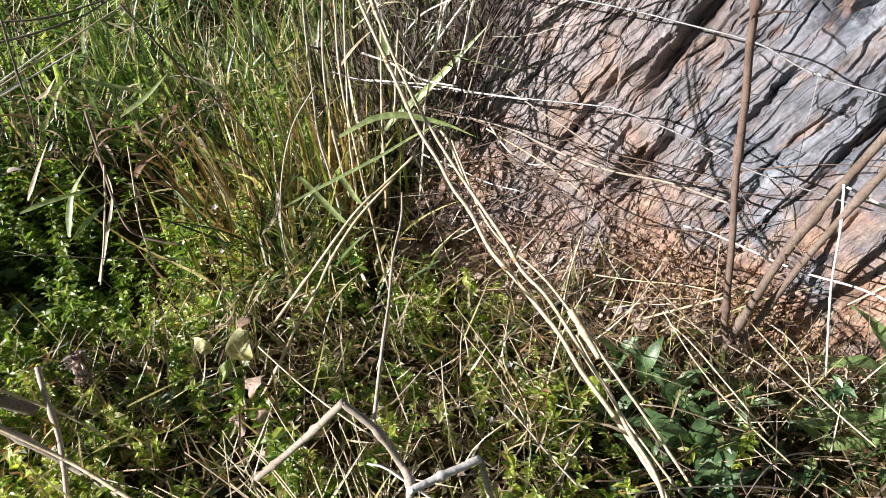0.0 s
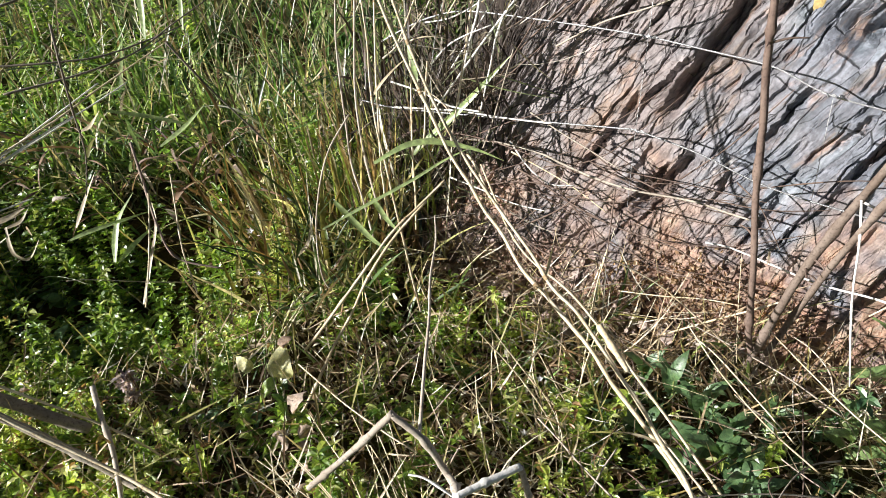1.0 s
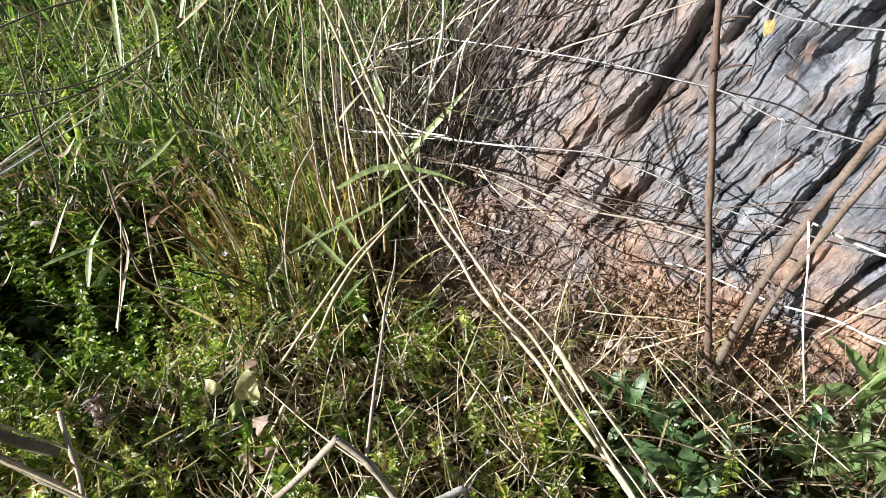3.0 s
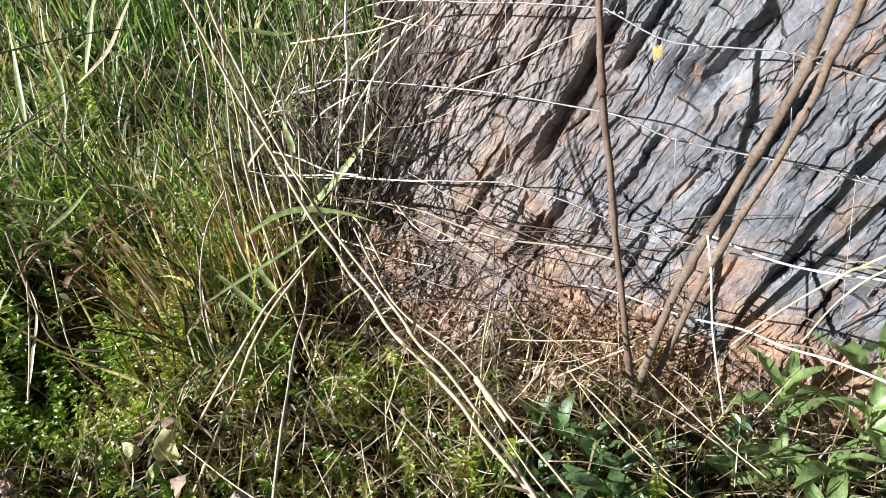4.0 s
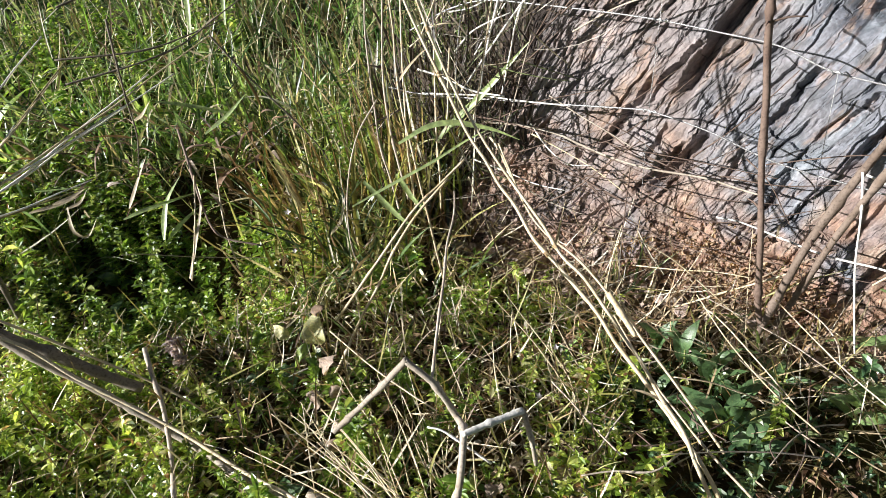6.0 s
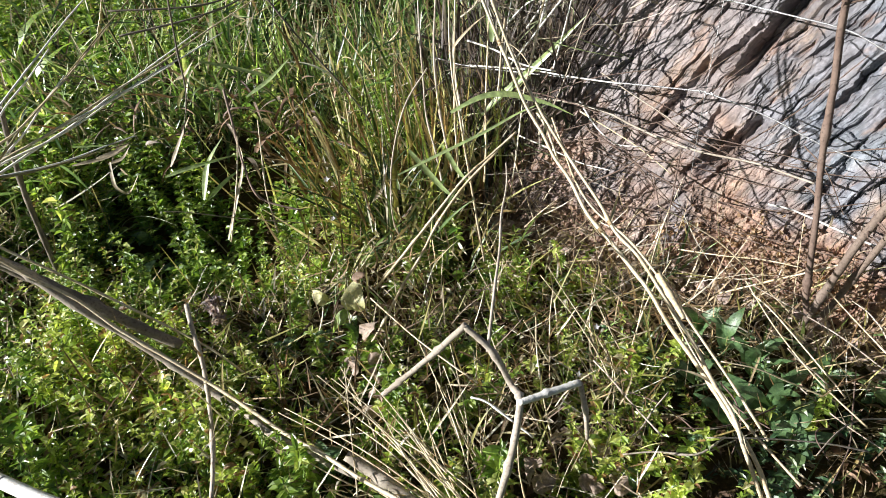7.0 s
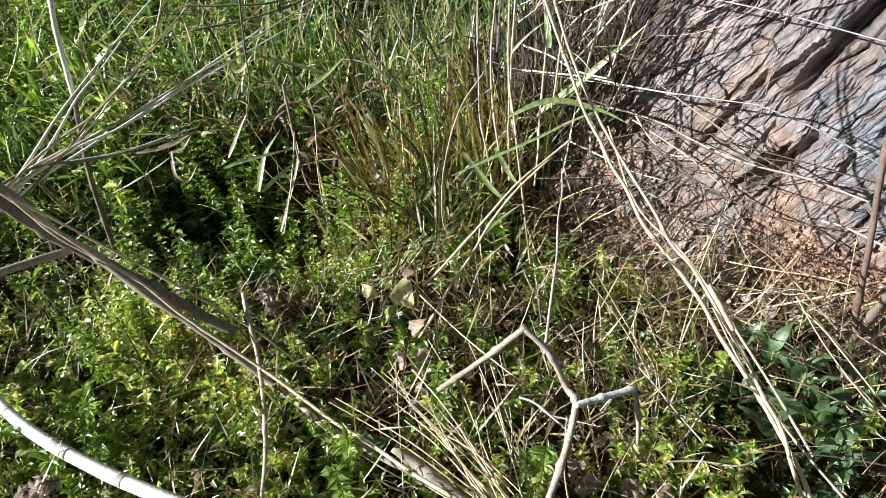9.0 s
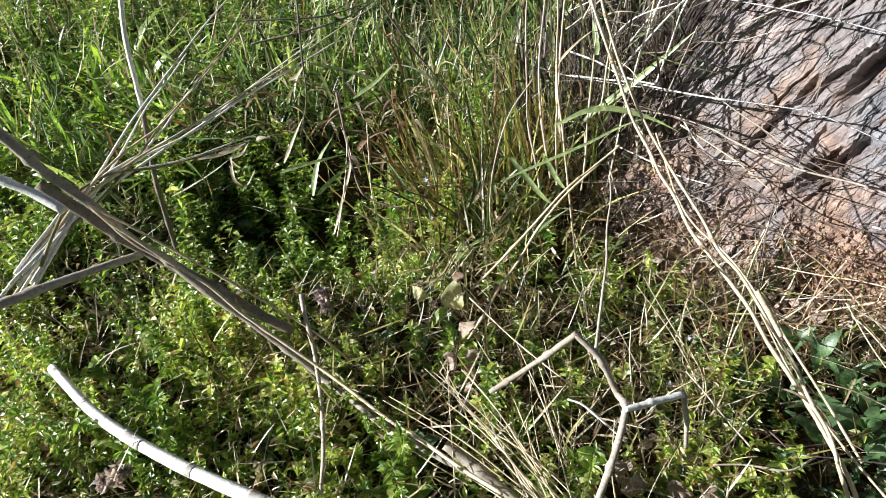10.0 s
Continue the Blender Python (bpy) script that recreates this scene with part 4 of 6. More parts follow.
leaf_litter()
out_by = lambda x, y: (x - FACE_O[0]) * FACE_N[0] + (y - FACE_O[1]) * FACE_N[1]
below = lambda x, y: (out_by(x, y) > 0.01) & (x > 0.12 + 0.1 * rng.random(len(x))) & ((out_by(x, y) < 0.17) | (rng.random(len(x)) < 0.16))
lying("foot_straws", "pale and olive dry straws crossing at the rock foot", 640, (0.12, 1.05, 0.42, 0.98), below, (0.06, 0.22), (0.0018, 0.0042), (0.01, 0.13), CHAFF, (0.5, 1.6))
lying("foot_stems", "brown and olive dead stems at the rock foot", 800, (0.08, 1.05, 0.42, 0.98), below, (0.04, 0.16), (0.0018, 0.0048), (0.0, 0.10), TUSSOCK, (0.1, 1.6))
field("foot_grass", "thin green and dry grass blades below the rock", scatter(900, 0.10, 1.05, 0.42, 0.95, lambda x, y: below(x, y) & (fbm(x * 9, y * 9, 71) > 0.46)), TUFT, (0.04, 0.16), 0.6, (-0.3, 1.6), (0.003, 0.009), None, 1.0, 5, 0.9)


def dead_bits():
    base = scatter(2600, -1.6, 0.2, 0.2, 1.35, lambda x, y: (hollow(x, y) > 1.0) & edge(x, y))
    base[:, 2] += rng.uniform(0.03, 0.10, len(base))
    m = len(base)
    a = rng.uniform(0, 2 * np.pi, m)
    L = rng.uniform(0.008, 0.024, m)
    v, f = leaflets(base, np.stack([np.cos(a), np.sin(a), rng.normal(0, 0.6, m)], -1), np.array((-0.3, -0.3, 1.0)) + 0.7 * rng.normal(size=(m, 3)), L, L * rng.uniform(0.2, 0.6, m), 0.3)
    return tagged(part("dead_bits", fast_mesh("dead_bits", v, f, CHAFF, False)), "small dead leaf pieces caught in the herbs", "litter", kind="stuff")


dead_bits()


def brown_floor():
    base = scatter(7000, -1.7, 0.6, 0.2, 1.5, lambda x, y: hollow(x, y) > 1.2)
    base[:, 2] += rng.uniform(0.008, 0.025, len(base))
    m = len(base)
    a = rng.uniform(0, 2 * np.pi, m)
    L = rng.uniform(0.010, 0.034, m)
    v, f = leaflets(base, np.stack([np.cos(a), np.sin(a), rng.normal(0, 0.4, m)], -1), np.array((0, 0, 1.0)) + 0.5 * rng.normal(size=(m, 3)), L, L * rng.uniform(0.15, 0.55, m), 0.3)
    return tagged(part("brown_litter", fast_mesh("brown_litter", v, f, DEAD, False)), "brown dead leaf scraps on soil under the herbs", "litter", kind="stuff")


brown_floor()
lying("tangled_grass", "tangled olive and straw-coloured grass pieces", 3600, (-0.65, 0.06, 0.92, 1.65), lambda x, y: (hollow(x, y) > 1.2) & open_(x, y) & (rng.random(len(x)) < 0.55 + 0.45 * (y > 1.05)), (0.025, 0.13), (0.004, 0.009), (0.02, 0.26), TUFT, (0.3, 1.6))


lying("tan_twiglets", "short tan and brown dry stem pieces among herbs", 1050, (-0.75, 0.22, 0.42, 1.12), lambda x, y: (hollow(x, y) > 1.2) & beside(x, y), (0.03, 0.13), (0.0016, 0.0042), (0.03, 0.17), TUSSOCK, (0.2, 1.6))
lying("crossed_grass", "green and pale blades lying across each other in the meadow", 700, (-1.7, -0.3, 1.05, 2.0), lambda x, y: (hollow(x, y) > 1.1) & open_(x, y), (0.06, 0.20), (0.004, 0.010), (0.05, 0.34), GREEN, (0.7, 1.8))


# ---- loose stones at the rock foot ----
def rubble():
    thing = tagged(new("rock_rubble"), "broken rust-brown schist chips below the rock", "stones")
    shapes = []
    for k in range(7):
        bm = bmesh.new()
        bmesh.ops.create_icosphere(bm, subdivisions=1, radius=1.0)
        g = random.Random(k)
        for v in bm.verts:
            v.co = Vector((v.co.x * g.uniform(0.75, 1.25), v.co.y * g.uniform(0.5, 0.95), v.co.z * g.uniform(0.3, 0.6)))
        me = bpy.data.meshes.new("stone")
        bm.to_mesh(me)
        bm.free()
        me.materials.append(RUSTSTONE)
        shapes.append(me)
    for k in range(180):
        u, d = rng.uniform(-0.56, 0.50), abs(rng.normal(0, 0.042)) + 0.0
        p = FACE_O + FACE_U * u + d * np.array((-0.47, -0.88, 0))
        zz = float(ground_z(np.array([p[0]]), np.array([p[1]]))[0])
        r = 0.004 + 0.016 * rng.random() ** 2
        part("stone", shapes[k % 7], thing, "", pose(p[0], p[1], zz + r * 0.15 + rng.uniform(0, 0.010), *rng.uniform(-40, 40, 2), rng.uniform(0, 360)) @ Matrix.Diagonal((r, r, r, 1)))
    return thing


rubble()

OCHRE = leafy("ochre_moss", [(0.0, (0.26, 0.15, 0.09)), (0.5, (0.42, 0.27, 0.15)), (1.0, (0.60, 0.46, 0.31))], 0.25, 0.8, 0.3, (0.3, 0.14, 0.05))


def ochre_crumbs():
    """Crumbled ochre moss and rotten stone in patches on the rock's foot."""
    g = np.random.default_rng(61)
    at = np.array(((-0.055, 0.085), (0.03, 0.07), (0.10, 0.08), (-0.10, 0.05), (0.17, 0.06), (0.02, 0.12)))
    uv = at[g.integers(0, 6, 700)] + g.normal(0, 1, (700, 2)) * (0.045, 0.026)
    n = len(uv)
    h = rock_height(uv[:, 0], uv[:, 1])
    p = FACE_O + uv[:, :1] * FACE_U + uv[:, 1:] * FACE_V + (h + g.uniform(0.002, 0.010, n))[:, None] * FACE_N
    p[:, 2] = np.maximum(p[:, 2], ground_z(p[:, 0], p[:, 1]) + 0.004)
    L = g.uniform(0.004, 0.013, n)
    v, f = leaflets(p, g.normal(size=(n, 3)), FACE_N + 0.6 * g.normal(size=(n, 3)), L, L * g.uniform(0.4, 0.9, n), 0.3)
    return tagged(part("ochre_crumbs", fast_mesh("ochre_crumbs", v, f, OCHRE, False)), "crumbled ochre moss on the rock foot", "moss", kind="stuff")


ochre_crumbs()


# ---- stalks, stems and sticks ----
count = 0


def stalk(name, label, material, r0, r1, knots, points):
    """A stem or straw: the shaft, with swollen joints and dry leaf remains on the jointed ones."""
    global count
    count += 1
    g = np.random.default_rng(count)
    length = sum(math.dist(a, b) for a, b in zip(points, points[1:]))
    if len(points) > 9:
        q = np.array(points)
        along = np.concatenate([[0], np.cumsum(np.linalg.norm(np.diff(q, axis=0), axis=1))])
        points = np.stack([np.polyval(np.polyfit(along, q[:, k], 5), along) for k in range(3)], -1)
    p = spline(points, max(4, int(length / 0.06)))
    p[1:-1] += g.normal(0, 0.0016 if r1 < 0.006 else 0.0008, p[1:-1].shape)
    n = max(14, int(length / 0.010))
    me = tube(name, p, r0, r1, material, 8 if max(r0, r1) > 0.006 else 6, n, 0.07, knots, count)
    thing = tagged(part(name, me), label, name.split("_")[-1])
    line = spline(p, 60)
    if knots > 1 and material in (STRAW, BLEACHED):
        for k in range(knots):
            at = line[int(60 * (k + 0.7) / (knots + 0.4))]
            way = unit(line[min(59, int(60 * (k + 0.7) / (knots + 0.4)) + 2)] - at)
            r = 1.2 * max(r0, r1)
            part("node", tube("node", [tuple(at - way * r), tuple(at), tuple(at + way * r)], r * 0.95, r * 0.9, NODE, 6, 5, 0.1, 0, k), thing, "brown swollen joint")
            if g.random() < 0.6:
                v, f = strips(at[None], g.uniform(0, 6.28, 1), g.uniform(0.03, 0.10, 1), g.uniform(0.3, 1.4, 1), g.uniform(0.3, 2.0, 1), g.uniform(0.003, 0.006, 1), 8, 0.8)
                part("dry_leaf", fast_mesh("dry_leaf", v, f, CHAFF), thing, "papery dry leaf")
    if material in (BARK, TANBARK) and r1 > 0.0045:
        for k in range(5):
            q = int(g.uniform(8, 52))
            way = unit(g.normal(size=3) * (1, 1, 0.4) + (0, 0, 0.5))
            tip = line[q] + way * g.uniform(0.012, 0.05)
            part("side_twig", tube("side_twig", [tuple(line[q]), tuple((line[q] + tip) / 2 + (0, 0, 0.003)), tuple(tip)], 0.0022, 0.0009, BARK, 6, 8, 0.1, 0, k), thing, "short bare side twig")
    return thing


def stalks():
    stalk("straw_stalk", "long pale dry straw stalk leaning over grass", STRAW, 0.0021, 0.0033, 3, [(-0.177, 0.935, 0.935), (-0.121, 0.905, 0.745), (-0.061, 0.864, 0.6), (-0.005, 0.803, 0.474), (0.032, 0.758, 0.41), (0.069, 0.727, 0.362), (0.117, 0.66, 0.335), (0.153, 0.61, 0.312), (0.202, 0.562, 0.265), (0.242, 0.513, 0.235), (0.285, 0.455, 0.185), (0.329, 0.4, 0.125), (0.362, 0.36, 0.064)])
    stalk("straw_stalk", "long pale dry straw stalk leaning over grass", STRAW, 0.0019, 0.0029, 3, [(-0.13, 0.971, 0.927), (-0.097, 0.931, 0.736), (-0.077, 0.907, 0.669), (-0.036, 0.861, 0.554), (0.006, 0.813, 0.467), (0.052, 0.765, 0.41), (0.11, 0.70, 0.352), (0.147, 0.645, 0.328), (0.182, 0.592, 0.31), (0.22, 0.535, 0.276), (0.254, 0.495, 0.238), (0.29, 0.45, 0.19), (0.315, 0.407, 0.137), (0.347, 0.372, 0.066)])
    stalk("straw_stalk", "thin pale straw stalk beside thicker ones", STRAW, 0.0016, 0.0022, 2, [(0.041, 0.894, 0.377), (0.074, 0.831, 0.315), (0.126, 0.773, 0.268), (0.209, 0.691, 0.223), (0.283, 0.597, 0.159), (0.366, 0.498, 0.078)])
    stalk("straw_stalk", "short thick papery straw sheath round a stalk", STRAW, 0.0056, 0.0044, 1, [(0.211, 0.68, 0.228), (0.228, 0.652, 0.212), (0.247, 0.622, 0.193)])
    stalk("straw_stalk", "thin pale straw strand hanging from the stalks", STRAW, 0.0013, 0.0018, 2, [(0.217, 0.647, 0.213), (0.278, 0.541, 0.16), (0.31, 0.466, 0.164), (0.365, 0.382, 0.153)])
    stalk("straw_stalk", "dry straw stem lying across the tuft", STRAW, 0.002, 0.0026, 2, [(-0.017, 0.874, 0.361), (-0.076, 0.834, 0.325), (-0.125, 0.787, 0.283), (-0.209, 0.751, 0.187), (-0.276, 0.765, 0.086)])
    stalk("straw_stalk", "dry straw stem lying across the tuft", STRAW, 0.0022, 0.003, 2, [(-0.049, 0.868, 0.327), (-0.124, 0.811, 0.263), (-0.172, 0.768, 0.188), (-0.22, 0.719, 0.117), (-0.265, 0.664, 0.051), (-0.321, 0.613, 0.0)])
    stalk("straw_stalk", "thin grey-brown stem rising from a broken stick", GREYWOOD, 0.0021, 0.0012, 1, [(-0.018, 0.388, 0.362), (-0.014, 0.498, 0.385), (-0.018, 0.58, 0.382), (-0.023, 0.697, 0.362), (-0.028, 0.792, 0.353)])
    stalk("brown_sapling", "slender brown upright sapling stem before rock", BARK, 0.0050, 0.0058, 4, [(0.417, 0.889, 0.834), (0.423, 0.885, 0.725), (0.428, 0.853, 0.578), (0.446, 0.833, 0.4), (0.463, 0.773, 0.172), (0.476, 0.752, 0.086)])
    stalk("brown_sapling", "thick brown leaning sapling stem before rock", TANBARK, 0.0070, 0.0064, 5, [(0.7, 0.76, 0.826), (0.682, 0.77, 0.725), (0.674, 0.775, 0.656), (0.656, 0.777, 0.583), (0.629, 0.785, 0.499), (0.578, 0.781, 0.377), (0.527, 0.776, 0.245), (0.489, 0.755, 0.121), (0.473, 0.752, 0.058)])
    stalk("brown_sapling", "brown sapling stem beside a thicker one", TANBARK, 0.0058, 0.0052, 5, [(0.694, 0.704, 0.823), (0.679, 0.714, 0.733), (0.672, 0.722, 0.674), (0.654, 0.726, 0.604), (0.635, 0.733, 0.526), (0.575, 0.751, 0.336), (0.539, 0.776, 0.159), (0.503, 0.759, 0.074)])
    stalk("straw_stalk", "thick white straw lying along the rock foot", BLEACHED, 0.0016, 0.0020, 2, [(0.409, 0.873, 0.224), (0.461, 0.845, 0.223), (0.549, 0.793, 0.21), (0.628, 0.705, 0.236), (0.683, 0.635, 0.248), (0.757, 0.553, 0.259)])
    stalk("straw_stalk", "pale straw lying along the rock", BLEACHED, 0.002, 0.0016, 2, [(0.587, 0.81, 0.35), (0.637, 0.764, 0.34), (0.697, 0.703, 0.344), (0.795, 0.62, 0.371)])
    stalk("straw_stalk", "upright white straw in front of rock", BLEACHED, 0.0018, 0.0014, 2, [(0.57, 0.771, 0.376), (0.572, 0.728, 0.291), (0.586, 0.658, 0.115)])
    stalk("straw_stalk", "pale straw slanting up the rock", STRAW, 0.0013, 0.0018, 2, [(0.6, 0.702, 0.218), (0.675, 0.679, 0.318), (0.77, 0.632, 0.433)])
    stalk("straw_stalk", "pale straw slanting up the rock", STRAW, 0.0012, 0.0017, 1, [(0.683, 0.665, 0.246), (0.731, 0.66, 0.34), (0.768, 0.635, 0.398)])
    stalk("straw_stalk", "tan straw lying on rust-coloured rubble", STRAW, 0.0018, 0.0015, 2, [(0.345, 0.821, 0.057), (0.46, 0.791, 0.142), (0.514, 0.776, 0.18)])
    stalk("straw_stalk", "thin tan straw lying on rubble", STRAW, 0.0012, 0.001, 1, [(0.278, 0.878, 0.113), (0.382, 0.831, 0.136), (0.46, 0.795, 0.152)])
    stalk("straw_stalk", "thin straw crossing dark leaves", STRAW, 0.001, 0.0012, 1, [(0.353, 0.733, 0.163), (0.408, 0.661, 0.151), (0.467, 0.544, 0.13)])
    stalk("straw_stalk", "thin straw crossing dark leaves", STRAW, 0.001, 0.0012, 1, [(0.474, 0.715, 0.177), (0.53, 0.616, 0.153), (0.583, 0.514, 0.153)])
    stalk("leaning_stick", "thick grey dead stem leaning up from herbs", GREYWOOD, 0.0085, 0.0045, 4, [(-0.937, 0.483, 0.654), (-0.86, 0.502, 0.52), (-0.768, 0.533, 0.335), (-0.676, 0.533, 0.236), (-0.512, 0.521, 0.075), (-0.36, 0.45, 0.045), (-0.19, 0.4, 0.02)])
    stalk("straw_stalk", "pale straw lying along a dark stem", STRAW, 0.0024, 0.0034, 1, [(-0.818, 0.514, 0.442), (-0.755, 0.515, 0.357), (-0.66, 0.521, 0.26), (-0.489, 0.497, 0.126), (-0.312, 0.421, 0.094), (-0.133, 0.331, 0.111)])
    stalk("dead_branch", "dark broken stem resting on herbs", DARKWOOD, 0.0095, 0.009, 2, [(-0.912, 0.529, 0.456), (-0.826, 0.559, 0.319), (-0.725, 0.581, 0.211), (-0.593, 0.598, 0.087)])
    stalk("straw_stalk", "pale straw lying on a dark broken stem", STRAW, 0.0022, 0.0018, 1, [(-0.791, 0.496, 0.446), (-0.744, 0.531, 0.36), (-0.652, 0.556, 0.253), (-0.509, 0.565, 0.121), (-0.467, 0.563, 0.068)])
    stick = stalk("bleached_stick", "upright bleached white stick, its lower half coloured grey for shade", BLEACHED, 0.0044, 0.0052, 0, [(-0.895, 0.873, 0.675), (-0.913, 0.858, 0.596), (-0.926, 0.826, 0.43)])
    # The same stick further down; dark wood colour paints the shade it stands in.
    part("lower_stem", tube("lower_stem", [(-0.9255, 0.8265, 0.434), (-0.942, 0.815, 0.34), (-0.959, 0.806, 0.238), (-0.98, 0.8, 0.05)], 0.0050, 0.0056, DARKWOOD, 7, 30, 0.1, 1, 5), stick, "lower half of the stick, coloured grey-brown for shade")
    stalk("peeled_stick", "thick peeled white stick under a grey dead stem", PEELED, 0.0075, 0.007, 0, [(-0.951, 0.466, 0.541), (-0.894, 0.475, 0.496), (-0.822, 0.476, 0.45)])
    stalk("side_stick", "grey dead side stick", GREYWOOD, 0.0085, 0.006, 1, [(-0.913, 0.314, 0.371), (-0.888, 0.349, 0.363), (-0.831, 0.425, 0.352), (-0.768, 0.52, 0.33)])
    stalk("dead_twig", "thin grey dead twig standing among herbs", GREYWOOD, 0.0045, 0.003, 2, [(-0.552, 0.606, 0.185), (-0.528, 0.563, 0.146), (-0.494, 0.502, 0.105), (-0.44, 0.387, 0.091), (-0.407, 0.291, 0.085)])
    stalk("tan_stick", "short tan stick half buried in herbs", GREYWOOD, 0.009, 0.008, 1, [(-0.245, 0.42, 0.071), (-0.186, 0.4, 0.044), (-0.112, 0.371, 0.015)])
    stalk("grass_stalk", "pale upright grass stalk", STRAW, 0.0016, 0.0024, 2, [(-0.159, 1.124, 0.582), (-0.142, 1.015, 0.408), (-0.116, 0.949, 0.244), (-0.086, 0.901, 0.045)])
    stalk("grass_stalk", "pale upright grass stalk", STRAW, 0.0014, 0.002, 2, [(-0.079, 1.076, 0.477), (-0.082, 1.007, 0.332), (-0.089, 0.983, 0.182)])
    stalk("grass_stalk", "pale upright grass stalk", STRAW, 0.002, 0.0014, 2, [(0.027, 1.207, 0.53), (0.005, 1.128, 0.432), (-0.016, 1.038, 0.339)])
    stalk("grass_stalk", "curved pale dry stalk", GREYWOOD, 0.0018, 0.0012, 1, [(-0.193, 1.039, 0.398), (-0.24, 0.983, 0.332), (-0.26, 0.936, 0.237), (-0.267, 0.913, 0.144), (-0.252, 0.929, 0.059)])
    stalk("grass_stalk", "brown upright seed stalk in the tuft", GREYWOOD, 0.002, 0.0024, 3, [(-0.173, 1.255, 0.665), (-0.186, 1.159, 0.507), (-0.185, 1.069, 0.362), (-0.151, 0.981, 0.207)])
    stalk("grass_stalk", "brown upright seed stalk in the tuft", GREYWOOD, 0.0017, 0.0021, 3, [(-0.223, 1.263, 0.668), (-0.221, 1.17, 0.506), (-0.213, 1.07, 0.338), (-0.171, 0.974, 0.172)])
    stalk("grass_stalk", "pale straw stalk in the tuft", STRAW, 0.0016, 0.0022, 3, [(-0.133, 1.224, 0.669), (-0.147, 1.127, 0.483), (-0.146, 1.048, 0.345), (-0.138, 0.976, 0.196)])
    stalk("bramble_twig", "brown curved twig over a shaded hollow", TANBARK, 0.003, 0.002, 2, [(-0.623, 1.056, 0.348), (-0.6, 1.007, 0.283), (-0.574, 0.954, 0.221), (-0.536, 0.926, 0.172), (-0.46, 0.926, 0.142)])
    stalk("bramble_twig", "pinkish thin twig before rock", BARK, 0.0018, 0.0014, 1, [(0.104, 1.071, 0.254), (0.158, 1.034, 0.233), (0.231, 0.984, 0.203), (0.344, 0.919, 0.189), (0.424, 0.868, 0.169)])
    stalk("bramble_twig", "grey twig crossing the rock foot", GREYWOOD, 0.0024, 0.0018, 1, [(-0.009, 1.148, 0.281), (0.123, 1.081, 0.292), (0.196, 1.036, 0.276), (0.292, 0.98, 0.263), (0.42, 0.913, 0.268), (0.475, 0.882, 0.262)])
    stalk("bramble_twig", "thin grey twig before rock", GREYWOOD, 0.0013, 0.001, 1, [(0.129, 1.096, 0.358), (0.211, 1.041, 0.326), (0.279, 0.993, 0.296)])
    stalk("arched_twig", "bleached arched twig on dark leaves", GREYWOOD, 0.0013, 0.0018, 1, [(0.159, 0.448, 0.09), (0.206, 0.456, 0.09), (0.26, 0.459, 0.09), (0.304, 0.491, 0.09)])
    stalk("thread_straw", "thin pale strand hanging across a dark hollow", STRAW, 0.0008, 0.0008, 0, [(-0.671, 0.797, 0.23), (-0.608, 0.831, 0.202), (-0.436, 0.899, 0.131)])
    stalk("grass_stalk", "pale stalk standing in a shaded hollow", STRAW, 0.0014, 0.0018, 1, [(-0.554, 1.03, 0.292), (-0.536, 0.959, 0.213), (-0.508, 0.892, 0.11)])
    stalk("grass_stalk", "pale stalk standing in a shaded hollow", STRAW, 0.0014, 0.0016, 1, [(-0.589, 0.994, 0.274), (-0.583, 0.913, 0.2), (-0.586, 0.842, 0.122)])
    stalk("straw_stalk", "thin straw lying over dead leaves", STRAW, 0.0012, 0.0014, 1, [(-0.26, 0.688, 0.138), (-0.135, 0.588, 0.124), (-0.058, 0.546, 0.104)])
    stalk("bramble_twig", "bleached forked twig below a broken stick", BLEACHED, 0.0016, 0.0018, 1, [(-0.057, 0.468, 0.17), (-0.02, 0.46, 0.161), (0.033, 0.442, 0.123)])
    stalk("bramble_twig", "thin grey twig on dead leaves", GREYWOOD, 0.0013, 0.0015, 1, [(0.121, 0.614, 0.096), (0.166, 0.558, 0.095), (0.219, 0.49, 0.08)])
    stalk("bramble_twig", "thin grey twig on dead leaves", GREYWOOD, 0.0012, 0.0014, 1, [(0.235, 0.572, 0.081), (0.199, 0.522, 0.073), (0.169, 0.487, 0.068)])
    stalk("bramble_twig", "thin dark dead twig over meadow grass", DARKWOOD, 0.0020, 0.0011, 1, [(-0.701, 0.972, 0.635), (-0.659, 1.008, 0.641), (-0.582, 1.068, 0.655), (-0.432, 1.176, 0.649), (-0.377, 1.285, 0.625)])
    stalk("bramble_twig", "thin dark dead twig over meadow grass", DARKWOOD, 0.0020, 0.0011, 1, [(-0.717, 0.93, 0.56), (-0.572, 0.986, 0.545), (-0.473, 1.1, 0.549)])
    stalk("bramble_twig", "thin dark dead twig over meadow grass", DARKWOOD, 0.0020, 0.0011, 1, [(-0.474, 1.026, 0.549), (-0.413, 1.036, 0.438), (-0.339, 1.037, 0.325), (-0.318, 1.052, 0.253)])
    stalk("bramble_twig", "thin dark dead twig over meadow grass", DARKWOOD, 0.0020, 0.0011, 1, [(-0.686, 0.889, 0.532), (-0.551, 0.996, 0.533), (-0.439, 1.15, 0.574)])
    stalk("bramble_twig", "thin dark dead twig over meadow grass", DARKWOOD, 0.0020, 0.0011, 1, [(-0.589, 0.926, 0.624), (-0.596, 0.914, 0.542), (-0.608, 0.907, 0.438), (-0.652, 0.916, 0.325)])


stalks()

